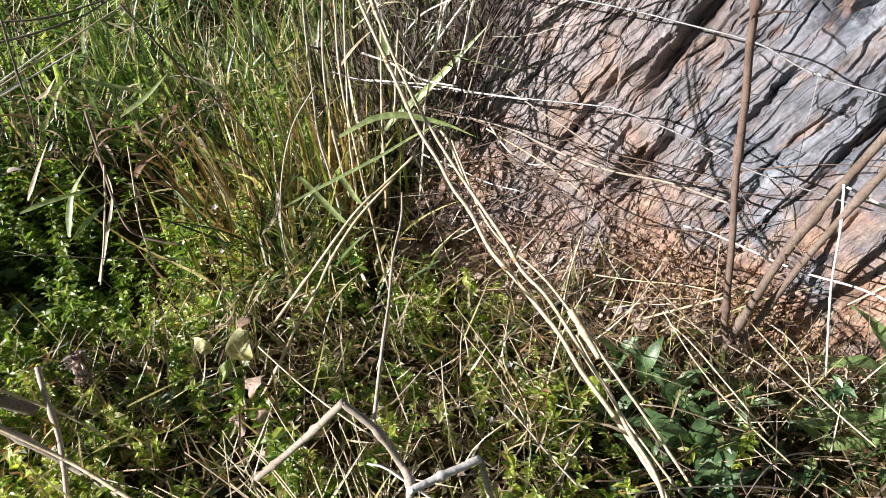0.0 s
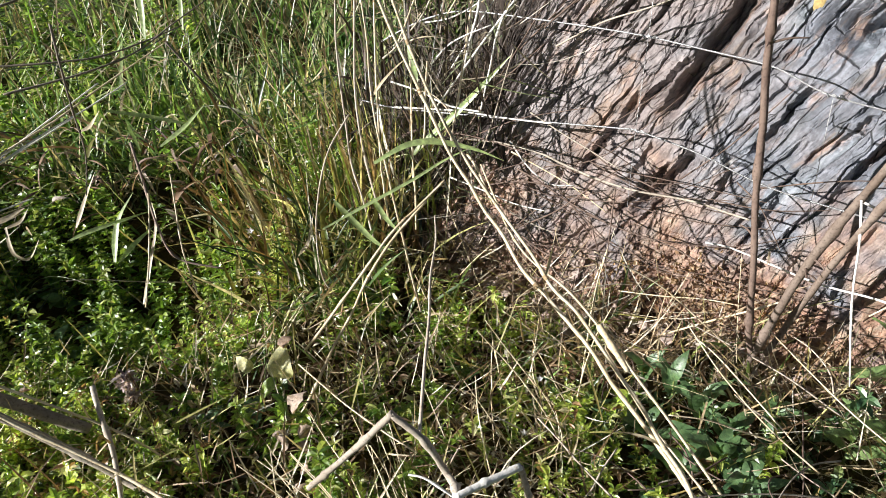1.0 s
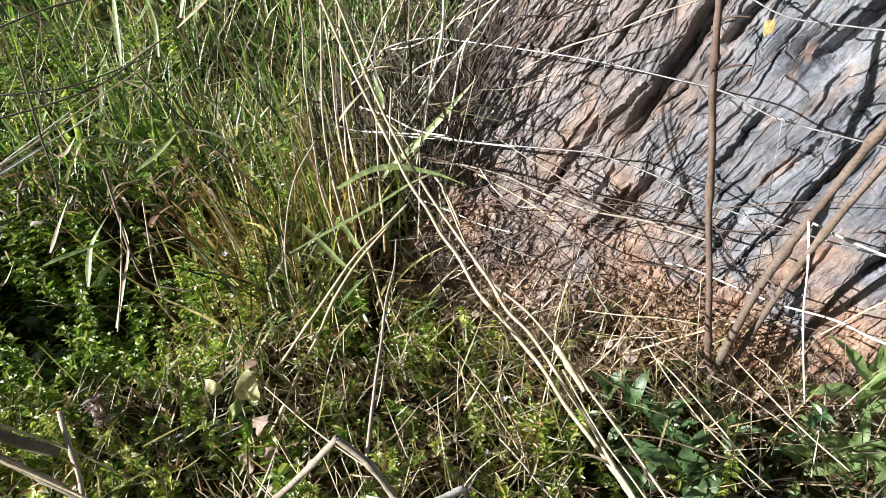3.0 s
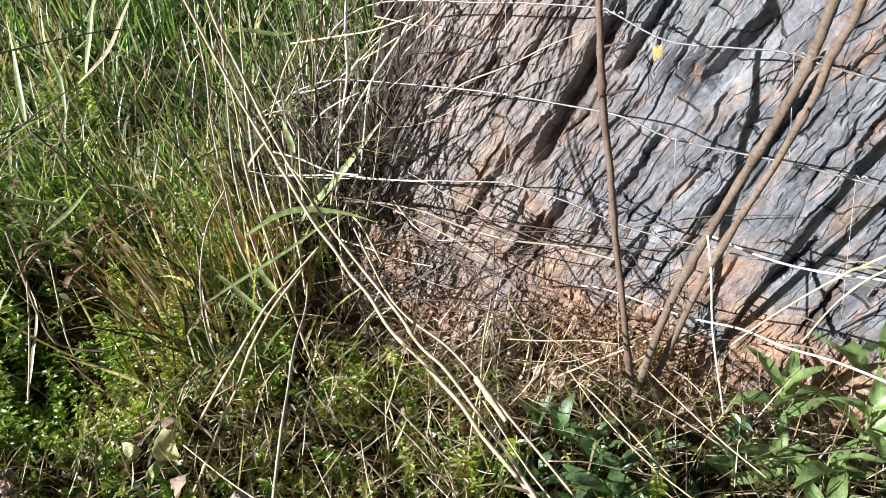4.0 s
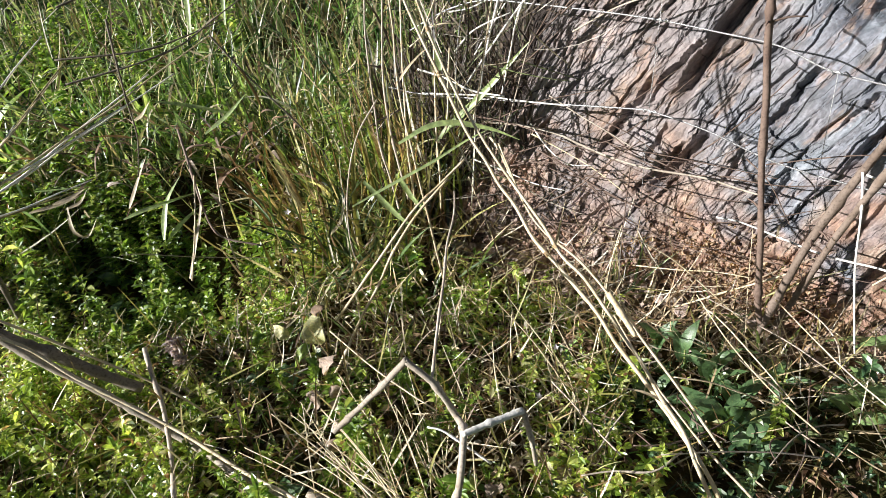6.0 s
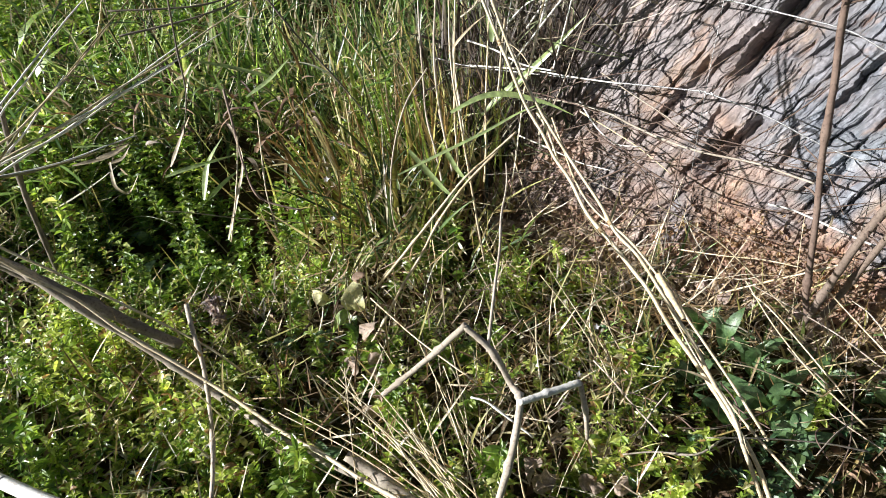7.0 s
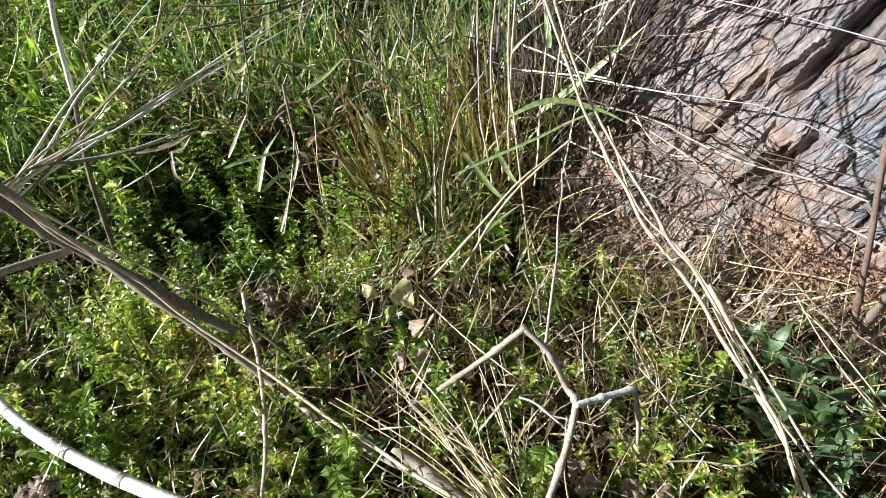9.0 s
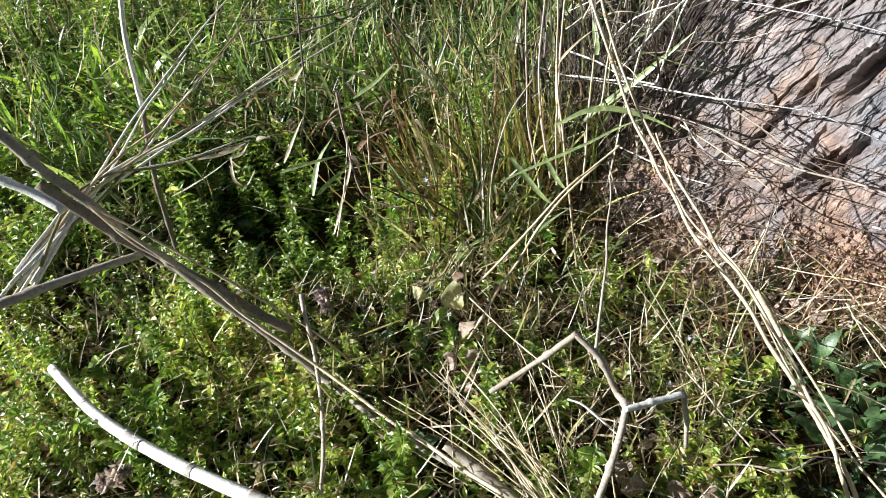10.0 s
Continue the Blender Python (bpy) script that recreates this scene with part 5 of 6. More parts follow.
FRESH = leafy("fresh_blade", [(0.0, (0.20, 0.33, 0.08)), (0.5, (0.35, 0.47, 0.18)), (1.0, (0.52, 0.58, 0.32))], 0.35, 0.4)


def wide_blade(label, material, width, points):
    """One broad blade: a folded ribbon along a line, narrowing to its tip."""
    line = spline(points, 22)
    ahead = unit(np.gradient(line, axis=0))
    a = np.linspace(0, 1, 22)
    facing = unit(np.array((-0.35, -0.75, 0.55)) + 0.35 * np.stack([np.sin(5 * a), np.cos(3 * a), np.sin(4 * a + 1)], -1))
    side = unit(np.cross(ahead, facing))
    over = np.cross(side, ahead)
    w = 0.5 * width * np.minimum(1, 0.6 + 2 * a) * np.clip(1.03 - a**3, 0.03, 1)
    v = np.stack([line + k * w[:, None] * side + abs(k) * 0.3 * w[:, None] * over for k in (-1, -0.5, 0, 0.5, 1)], 1).reshape(-1, 3)
    f = np.array([(i * 5 + k, i * 5 + k + 1, i * 5 + k + 6, i * 5 + k + 5) for i in range(21) for k in range(4)])
    return tagged(part("sedge", fast_mesh("sedge", v, f, material)), label, "sedge")


wide_blade("broad pale green grass blade before the rock edge", FRESH, 0.015, [(-0.108, 1.144, 0.241), (-0.073, 1.14, 0.28), (-0.011, 1.13, 0.343), (0.043, 1.123, 0.402), (0.098, 1.117, 0.464)])
wide_blade("arching light green grass blade", FRESH, 0.011, [(-0.126, 0.875, 0.396), (-0.081, 0.899, 0.41), (-0.045, 0.91, 0.412), (-0.01, 0.915, 0.405), (0.034, 0.915, 0.392), (0.078, 0.91, 0.372)])
wide_blade("flat pale green grass blade pointing down", FRESH, 0.011, [(-0.226, 0.954, 0.271), (-0.189, 0.936, 0.233), (-0.155, 0.921, 0.203), (-0.123, 0.913, 0.185)])
wide_blade("flat pale green grass blade pointing down", FRESH, 0.01, [(-0.166, 0.977, 0.27), (-0.137, 0.955, 0.23), (-0.107, 0.94, 0.203)])
wide_blade("light green grass blade crossing straws", FRESH, 0.006, [(-0.23, 0.869, 0.273), (-0.16, 0.899, 0.297), (-0.081, 0.928, 0.326), (-0.023, 0.947, 0.353), (0.029, 0.959, 0.373)])
wide_blade("olive grass blade beside the rock edge", FRESH, 0.012, [(-0.078, 1.12, 0.412), (-0.084, 1.134, 0.442), (-0.092, 1.15, 0.472)])
wide_blade("pale green blade drooping into a hollow", FRESH, 0.013, [(-0.672, 0.933, 0.157), (-0.67, 0.962, 0.195), (-0.661, 0.988, 0.225), (-0.637, 1.023, 0.258)])
wide_blade("pale green blade drooping into a hollow", FRESH, 0.011, [(-0.665, 0.936, 0.155), (-0.641, 0.965, 0.174), (-0.607, 0.998, 0.194)])
wide_blade("pale green blade across a dark hollow", FRESH, 0.009, [(-0.728, 0.917, 0.224), (-0.685, 0.948, 0.228), (-0.597, 1.001, 0.23)])
wide_blade("half-dry pale blade over a dark hollow", CHAFF, 0.009, [(-0.744, 0.969, 0.215), (-0.731, 0.999, 0.247), (-0.708, 1.043, 0.296)])
wide_blade("dry pale blade hanging by a hollow", CHAFF, 0.007, [(-0.609, 0.871, 0.103), (-0.598, 0.921, 0.156), (-0.585, 0.98, 0.229), (-0.609, 1.012, 0.3)])
wide_blade("curled dry pale blade in a dark hollow", CHAFF, 0.008, [(-0.842, 0.924, 0.254), (-0.839, 0.907, 0.227), (-0.831, 0.898, 0.207), (-0.812, 0.905, 0.195), (-0.796, 0.938, 0.224)])
wide_blade("dry pale blade at a hollow rim", CHAFF, 0.01, [(-0.863, 0.915, 0.267), (-0.836, 0.937, 0.268), (-0.808, 0.964, 0.277)])
wide_blade("dry pale blade at a hollow rim", CHAFF, 0.009, [(-0.904, 0.893, 0.264), (-0.86, 0.927, 0.26), (-0.818, 0.962, 0.264)])
wide_blade("dry pale blade at a hollow rim", CHAFF, 0.008, [(-0.851, 0.926, 0.247), (-0.828, 0.946, 0.25), (-0.815, 0.967, 0.268)])
wide_blade("light green blade over meadow grass", FRESH, 0.0112, [(-0.667, 1.225, 0.24), (-0.618, 1.262, 0.266), (-0.571, 1.299, 0.303)])
wide_blade("light green blade over meadow grass", FRESH, 0.0098, [(-0.781, 1.262, 0.312), (-0.717, 1.285, 0.286), (-0.655, 1.302, 0.26), (-0.604, 1.314, 0.239)])
wide_blade("short pale dead blade in meadow grass", CHAFF, 0.0098, [(-0.828, 1.222, 0.286), (-0.811, 1.235, 0.292), (-0.792, 1.258, 0.316)])
wide_blade("short pale dead blade among herbs", CHAFF, 0.0077, [(-0.332, 0.974, 0.125), (-0.309, 0.994, 0.142), (-0.301, 1.013, 0.166), (-0.295, 1.032, 0.192)])
wide_blade("light green blade over meadow grass", FRESH, 0.0126, [(-0.566, 1.459, 0.496), (-0.545, 1.489, 0.561), (-0.521, 1.517, 0.625), (-0.481, 1.547, 0.686)])
wide_blade("long pale dead blade bent over grass", CHAFF, 0.0091, [(-0.473, 1.232, 0.549), (-0.417, 1.273, 0.59), (-0.377, 1.306, 0.646), (-0.333, 1.338, 0.707)])
wide_blade("light green blade over meadow grass", FRESH, 0.014, [(-0.713, 1.406, 0.413), (-0.71, 1.433, 0.483), (-0.702, 1.459, 0.551), (-0.696, 1.483, 0.63)])
wide_blade("light green blade over meadow grass", FRESH, 0.0126, [(-0.641, 1.449, 0.413), (-0.638, 1.476, 0.484), (-0.645, 1.494, 0.558), (-0.635, 1.519, 0.637)])
wide_blade("light green blade over meadow grass", FRESH, 0.0112, [(-0.284, 1.53, 0.531), (-0.223, 1.546, 0.525), (-0.151, 1.558, 0.504), (-0.099, 1.569, 0.505)])
stalk("dry_twig", "white upright thin twig before the rock edge", BLEACHED, 0.0026, 0.002, 0, [(0.067, 1.222, 0.701), (0.047, 1.191, 0.591), (0.03, 1.165, 0.495), (0.007, 1.15, 0.423), (-0.006, 1.134, 0.36)])
stalk("dry_twig", "white slanting twig before the rock edge", BLEACHED, 0.0026, 0.0018, 0, [(0.197, 1.14, 0.668), (0.139, 1.142, 0.592), (0.077, 1.148, 0.518), (0.015, 1.15, 0.434), (-0.048, 1.152, 0.348)])
stalk("dry_twig", "white thin twig before the rock edge", BLEACHED, 0.0018, 0.0016, 0, [(0.086, 1.147, 0.528), (0.063, 1.134, 0.459), (0.038, 1.11, 0.361)])
stalk("dry_twig", "pale upright straw among grass", STRAW, 0.002, 0.0018, 0, [(-0.049, 1.07, 0.477), (-0.058, 1.03, 0.4), (-0.062, 0.999, 0.349)])
stalk("dry_twig", "pale olive thin stem among grass", STRAW, 0.002, 0.0016, 0, [(-0.029, 1.188, 0.606), (-0.067, 1.165, 0.561), (-0.087, 1.144, 0.517), (-0.108, 1.125, 0.483)])
stalk("dry_twig", "pale thin twig slanting across the rock", GREYWOOD, 0.0018, 0.0012, 0, [(0.174, 1.131, 0.467), (0.275, 1.099, 0.525), (0.37, 1.065, 0.571), (0.451, 1.036, 0.61)])
stalk("dry_twig", "pale wavy twig before the rock edge", BLEACHED, 0.002, 0.0016, 0, [(-0.138, 1.2, 0.381), (-0.076, 1.164, 0.374), (-0.019, 1.129, 0.36), (0.043, 1.096, 0.362)])
stalk("dry_twig", "pale dry stem at the rock foot", STRAW, 0.0028, 0.0022, 0, [(0.007, 1.115, 0.265), (0.034, 1.089, 0.232), (0.055, 1.058, 0.181)])
stalk("dry_twig", "white twig low before the rock", BLEACHED, 0.002, 0.0014, 0, [(-0.138, 1.203, 0.325), (-0.049, 1.161, 0.34), (0.046, 1.114, 0.35), (0.165, 1.053, 0.357)])
stalk("dry_twig", "grey twig before the rock edge", GREYWOOD, 0.0018, 0.0012, 0, [(-0.15, 1.211, 0.425), (-0.119, 1.205, 0.454), (-0.06, 1.196, 0.515), (-0.023, 1.206, 0.594)])
stalk("dry_twig", "pale thin twig crossing grass", STRAW, 0.0018, 0.0012, 0, [(-0.059, 1.221, 0.583), (0.033, 1.179, 0.602), (0.097, 1.148, 0.61), (0.179, 1.115, 0.64)])
stalk("dry_twig", "pale thin twig crossing grass", BLEACHED, 0.0018, 0.0012, 0, [(-0.052, 1.161, 0.431), (0.002, 1.151, 0.481), (0.061, 1.13, 0.511)])


def broken_stick():
    thing = tagged(new("broken_stick"), "grey broken stick with a peeled white side branch", "stick")
    part("stem", tube("stem", [(-0.005, 0.29, -0.05), (-0.011, 0.278, 0.128), (0.0, 0.277, 0.229), (0.015, 0.306, 0.294), (0.022, 0.331, 0.348), (0.011, 0.363, 0.336), (-0.012, 0.374, 0.381), (-0.042, 0.385, 0.406)], 0.0048, 0.0036, GREYWOOD, 8, 60, 0.08, 4, 71), thing)
    part("bent_tip", tube("bent_tip", [(-0.040, 0.385, 0.408), (-0.08, 0.384, 0.358), (-0.124, 0.382, 0.308), (-0.15, 0.38, 0.28)], 0.0038, 0.0034, GREYWOOD, 8, 28, 0.08, 2, 72), thing)
    side = part("side_branch", tube("side_branch", [(0.022, 0.328, 0.352), (0.05, 0.346, 0.348), (0.086, 0.368, 0.343)], 0.0036, 0.0042, PEELED, 8, 24, 0.08, 1, 73), thing, "peeled white branch")
    part("hanging_tip", tube("hanging_tip", [(0.086, 0.368, 0.343), (0.094, 0.357, 0.31), (0.099, 0.352, 0.262)], 0.0034, 0.0026, GREYWOOD, 8, 16, 0.1, 1, 74), side)


broken_stick()


def white_cane():
    thing = tagged(new("white_cane"), "bleached white cane with grey joints lying low over herbs", "cane")
    p = [(-1.13, 0.505, -0.03), (-1.05, 0.452, 0.06), (-0.958, 0.398, 0.125), (-0.807, 0.325, 0.13), (-0.646, 0.277, 0.13), (-0.461, 0.24, 0.13), (-0.322, 0.218, 0.13)]
    part("shaft", tube("shaft", p, 0.0074, 0.0114, PEELED, 10, 70, 0.025, 0, 91), thing)
    line = spline(p, 200)
    for k, long in ((34, 5), (62, 9), (88, 3), (112, 10), (140, 3), (160, 8)):
        r = 0.0074 + 0.0040 * k / 200
        part("joint", tube("joint", [tuple(q) for q in line[k : k + long : max(1, long // 3)]], r * 1.03, r * 1.04, WEATHERED, 10, 8, 0.03, 0, k), thing, "grey weathered joint")


white_cane()


def straw_bundle():
    """Dry stems that fan out over the herbs, each a thing of its own."""
    g = np.random.default_rng(5)
    tips = [(-0.781, 1.007, 0.575), (-0.737, 1.049, 0.547), (-0.822, 0.888, 0.462), (-0.546, 1.173, 0.494), (-0.612, 1.101, 0.448), (-0.65, 1.075, 0.461), (-0.763, 0.911, 0.31), (-0.85, 0.912, 0.501), (-0.774, 0.998, 0.51), (-0.694, 1.03, 0.417), (-0.751, 0.914, 0.323)]
    for k, tip in enumerate(tips):
        tip = np.array(tip)
        root = np.array((-0.95, 0.651, 0.355)) + g.normal(0, 0.010, 3)
        tail = np.array((-0.975, 0.44, 0.292)) + g.normal(0, 0.020, 3)
        mid = root + 0.5 * (tip - root) + g.normal(0, 0.010, 3)
        ob = stalk("dry_straw", "grey-white dry stem in a fanned bundle", (BLEACHED, OLIVE, BLEACHED, STRAW, BLEACHED)[k % 5], 0.0034, 0.0012, 0, [tuple(tail), tuple(root), tuple(mid), tuple(tip)])
        tagged(ob, group="fanned bundle of dry stems")
    for k in range(18):
        root = np.array((-0.03 + g.normal(0, 0.025), 0.31 + g.normal(0, 0.02), 0.05 + 0.02 * g.random()))
        tip = np.array((-0.24 + g.normal(0, 0.05), 0.49 + g.normal(0, 0.05), 0.12 + g.normal(0, 0.04)))
        mid = (root + tip) / 2 + np.array((0, 0, 0.02)) + g.normal(0, 0.006, 3)
        tagged(stalk("dry_straw", "tan dry grass stem in a leaning sheaf", STRAW, 0.0013, 0.0007, 1, [tuple(root), tuple(mid), tuple(tip)]), group="leaning sheaf of dry stems")
    for k in range(16):
        root = np.array((-0.02 + g.normal(0, 0.07), 0.37 + g.normal(0, 0.05), -0.03))
        way = np.array((g.uniform(-1.0, 0.0), g.uniform(0.1, 0.9), g.uniform(0.2, 0.8)))
        tip = root + way / np.linalg.norm(way) * g.uniform(0.16, 0.36)
        mid = (root + tip) / 2 + g.normal(0, 0.012, 3)
        ob = stalk("dry_straw", "thin pale dry stem rising from herbs", STRAW, 0.0014, 0.0008, 1, [tuple(root), tuple(mid), tuple(tip)])
        tagged(ob, group="dry stems among herbs")
    for k in range(44):
        root = np.array((g.uniform(0.22, 0.85), g.uniform(0.48, 0.80), g.uniform(0.0, 0.09)))
        a = g.uniform(0, 6.28)
        way = np.array((math.cos(a), math.sin(a), g.normal(0.15, 0.35)))
        tip = root + way * g.uniform(0.07, 0.26)
        tip[2] = max(tip[2], 0.0)
        mid = (root + tip) / 2 + g.normal(0, 0.012, 3)
        mat, shade = ((STRAW, "straw-coloured"), (BARK, "brown"), (GREYWOOD, "grey"), (GREYWOOD, "grey"), (BARK, "brown"))[k % 5]
        tagged(stalk("dry_twig", "thin %s dry twig lying across leafy plants" % shade, mat, 0.0015, 0.0009, 0, [tuple(root), tuple(mid), tuple(tip)]), group="dry twigs among leafy plants")
    for k in range(16):
        root = np.array((0.10 + g.normal(0, 0.10), 0.66 + g.normal(0, 0.09), -0.02))
        way = np.array((g.uniform(-0.9, 0.3), g.uniform(0.0, 0.9), g.uniform(0.3, 0.9)))
        tip = root + way / np.linalg.norm(way) * g.uniform(0.12, 0.30)
        mid = (root + tip) / 2 + g.normal(0, 0.014, 3)
        tagged(stalk("dry_straw", "thin pale dry stem rising from herbs", STRAW, 0.0017, 0.0008, 1, [tuple(root), tuple(mid), tuple(tip)]), group="dry stems among herbs")


straw_bundle()


def edge_twigs():
    g = np.random.default_rng(19)
    n = 150
    u, v = g.uniform(-0.58, -0.36, n), g.uniform(0.05, 0.70, n)
    keep = u < -0.35 + 0.09 * g.random(n)
    u, v = u[keep], v[keep]
    n = len(u)
    base = FACE_O + u[:, None] * FACE_U + v[:, None] * FACE_V + g.uniform(0.0, 0.10, (n, 1)) * FACE_N
    vv, ff = strips(base, g.choice((0.0, 3.14, -0.5, 2.6), n) + 0.5 * g.normal(size=n), g.uniform(0.06, 0.22, n), g.uniform(0.2, 2.2, n), g.normal(0, 0.5, n), g.uniform(0.0016, 0.0050, n), 5, 0.8)
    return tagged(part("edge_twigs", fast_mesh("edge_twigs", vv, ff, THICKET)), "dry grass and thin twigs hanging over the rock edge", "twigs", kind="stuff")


edge_twigs()


def crossing_twigs():
    """Thin bare twigs that lean from the thicket over the rock's left part, each a thing of its own."""
    g = np.random.default_rng(23)
    looks = ((BLEACHED, "white"), (STRAW, "straw-coloured"), (GREYWOOD, "grey"), (BARK, "dark brown"))
    for k in range(34):
        mat, shade = looks[(3, 3, 1, 3, 2, 0, 3)[k % 7]]
        low = k % 3 == 0
        u, v = g.uniform(-0.58, -0.32), g.uniform(0.05, 0.30) if low else g.uniform(0.25, 0.70)
        a = g.normal(0.15, 0.45) if low else g.normal(0.75, 0.45)
        L = g.uniform(0.12, 0.34)
        p = FACE_O + FACE_U * u + FACE_V * v + FACE_N * g.uniform(0.02, 0.09)
        way = FACE_U * math.cos(a) + FACE_V * math.sin(a) + FACE_N * g.normal(0.02, 0.08)
        bend = FACE_V * g.normal(0, 0.014) + FACE_N * g.normal(0, 0.008)
        tagged(stalk("dry_twig", "thin %s dry twig leaning over the rock edge" % shade, mat, 0.0017, 0.0009, 0, [tuple(p), tuple(p + way * L * 0.5 + bend), tuple(p + way * L)]), group="dry twigs at the rock edge")


crossing_twigs()


def twig_tangle():
    g = np.random.default_rng(9)
    vs, fs, off = [], [], 0
    for k in range(32):
        u, v = g.uniform(-0.50, 0.10), g.uniform(0.06, 0.34)
        p = FACE_O + FACE_U * u + FACE_V * v + FACE_N * g.uniform(0.01, 0.05)
        a = g.normal(-0.25, 0.5)
        way = FACE_U * math.cos(a) + FACE_V * math.sin(a) + FACE_N * g.normal(0, 0.12)
        L = g.uniform(0.10, 0.30)
        q = [p, p + way * L * 0.5 + FACE_V * g.normal(0, 0.012), p + way * L + FACE_V * g.normal(0, 0.02) - FACE_N * 0.02]
        v_, f_, _ = tube_data(q, 0.0014, 0.0007, 5, 14, 0.1, 0, k)
        vs.append(v_)
        fs.append(f_ + off)
        off += len(v_)
    return tagged(part("twig_tangle", fast_mesh("twig_tangle", np.vstack(vs), np.vstack(fs), BARK)), "tangle of thin dark twigs against the rock foot", "twigs", kind="stuff")


twig_tangle()


# ---- wire fence ----
def fence():
    thing = tagged(new("wire_fence"), "sagging galvanised wire stock fence before the rock", "fence")
    strands = [
        [(-0.10, 1.29, 0.10), (-0.04, 1.27, 0.48), (0.075, 1.226, 0.629), (0.301, 1.112, 0.647), (0.454, 1.03, 0.645), (0.481, 1.012, 0.638), (0.551, 0.962, 0.604), (0.636, 0.916, 0.599), (0.701, 0.879, 0.596), (0.804, 0.814, 0.568), (1.4, 0.45, 0.45)],
        [(-0.16, 1.279, 0.432), (-0.11, 1.263, 0.461), (-0.056, 1.244, 0.488), (0.012, 1.215, 0.507), (0.122, 1.157, 0.511), (0.288, 1.068, 0.51), (0.405, 1.002, 0.501), (0.486, 0.955, 0.492), (0.559, 0.907, 0.466), (0.703, 0.824, 0.45), (0.809, 0.761, 0.432), (1.4, 0.40, 0.33)],
        [(-0.221, 1.257, 0.318), (-0.128, 1.208, 0.319), (0.099, 1.106, 0.34), (0.275, 1.02, 0.362), (0.305, 1.004, 0.364), (0.395, 0.951, 0.349), (0.495, 0.887, 0.321), (0.633, 0.808, 0.308), (0.814, 0.706, 0.292), (1.4, 0.36, 0.2)],
    ]
    for k, p in enumerate(strands):
        part("strand", tube("strand", p, 0.0015, 0.0015, ZINC, 6, 120, 0.02, 0, k), thing)
    stays = [[(0.339, 1.149, 0.80), (0.326, 1.099, 0.648)], [(0.326, 1.099, 0.648), (0.315, 1.053, 0.509), (0.302, 1.006, 0.363)], [(0.302, 1.006, 0.363), (0.296, 0.97, 0.20)], [(0.559, 0.907, 0.466), (0.549, 0.858, 0.318)], [(0.549, 0.858, 0.318), (0.545, 0.80, 0.12)], [(0.776, 0.782, 0.442), (0.766, 0.71, 0.235)], [(0.48, 1.013, 0.638), (0.518, 1.016, 0.72)], [(0.703, 0.878, 0.595), (0.731, 0.895, 0.70)], [(0.703, 0.878, 0.595), (0.70, 0.826, 0.45)]]
    for k, p in enumerate(stays):
        part("stay", tube("stay", p, 0.00055, 0.00055, ZINC, 6, 14, 0.02, 0, 20 + k), thing)
    for p in ((0.481, 1.012, 0.638), (0.703, 0.878, 0.595), (0.559, 0.907, 0.466), (0.302, 1.006, 0.363), (0.776, 0.782, 0.442), (0.325, 1.099, 0.648), (0.315, 1.053, 0.509)):
        q = np.array(p)
        a = np.linspace(0, 5 * np.pi, 9)
        coil = [tuple(q + np.array((0.004 * (i - 4) * 0.8, -0.002 * (i - 4) * 0.8, 0)) + 0.0028 * np.array((0, math.cos(t), math.sin(t)))) for i, t in enumerate(a)]
        part("knot", tube("knot", coil, 0.0012, 0.0012, ZINC, 5, 40, 0.02, 0, 5), thing, "twisted wire knot")
    return thing


fence()


# ---- broad-leaved plants ----
def leaf_mesh(name, material, width, droop, fold, tip=1.0, rows=8, ripple=0.02):
    s = np.linspace(0, 1, rows)
    w = width * np.sin(np.pi * np.clip(s, 0.02, 0.995) ** (0.75 * tip)) ** 0.9 + 0.006
    x, z = s - 0.12 * droop * s**3, 0.25 * s * (1 - s) - droop * 0.45 * s**2.2
    v = [(x[i], k * w[i], z[i] + abs(k) * w[i] * fold + ripple * math.sin(9 * s[i] + 2 * k) + 0.6 * ripple * math.sin(23 * s[i] - 5 * k)) for i in range(rows) for k in (-1, -0.5, 0, 0.5, 1)]
    f = [(i * 5 + k, i * 5 + k + 1, (i + 1) * 5 + k + 1, (i + 1) * 5 + k) for i in range(rows - 1) for k in range(4)]
    return fast_mesh(name, np.array(v), np.array(f), material)


LANCEGREEN = leafy("lance_leaf", [(0.0, (0.14, 0.25, 0.08)), (0.6, (0.24, 0.36, 0.13)), (1.0, (0.40, 0.48, 0.17))], 0.3, 0.4, 0.3, (0.2, 0.2, 0.06))
PALELANCE = [leaf_mesh("leaf", LANCEGREEN, w, d, f) for w, d, f in ((0.12, 0.3, 0.35), (0.13, 0.6, 0.25), (0.11, 0.1, 0.4))]
LANCE = [leaf_mesh("leaf", BROAD, w, d, f) for w, d, f in ((0.15, 0.3, 0.35), (0.18, 0.6, 0.25), (0.14, 0.1, 0.5), (0.19, 0.9, 0.2))]
LIMES = [leaf_mesh("leaf", LIME, w, d, f) for w, d, f in ((0.12, 0.3, 0.35), (0.14, 0.7, 0.25), (0.10, 0.1, 0.4))]
OVATE = [leaf_mesh("leaf", BROAD, w, d, f, 0.7) for w, d, f in ((0.30, 0.3, 0.25), (0.26, 0.6, 0.2))]
STRAP = [leaf_mesh("leaf", LIME, w, d, f) for w, d, f in ((0.05, 0.4, 0.4), (0.06, 0.8, 0.3))]


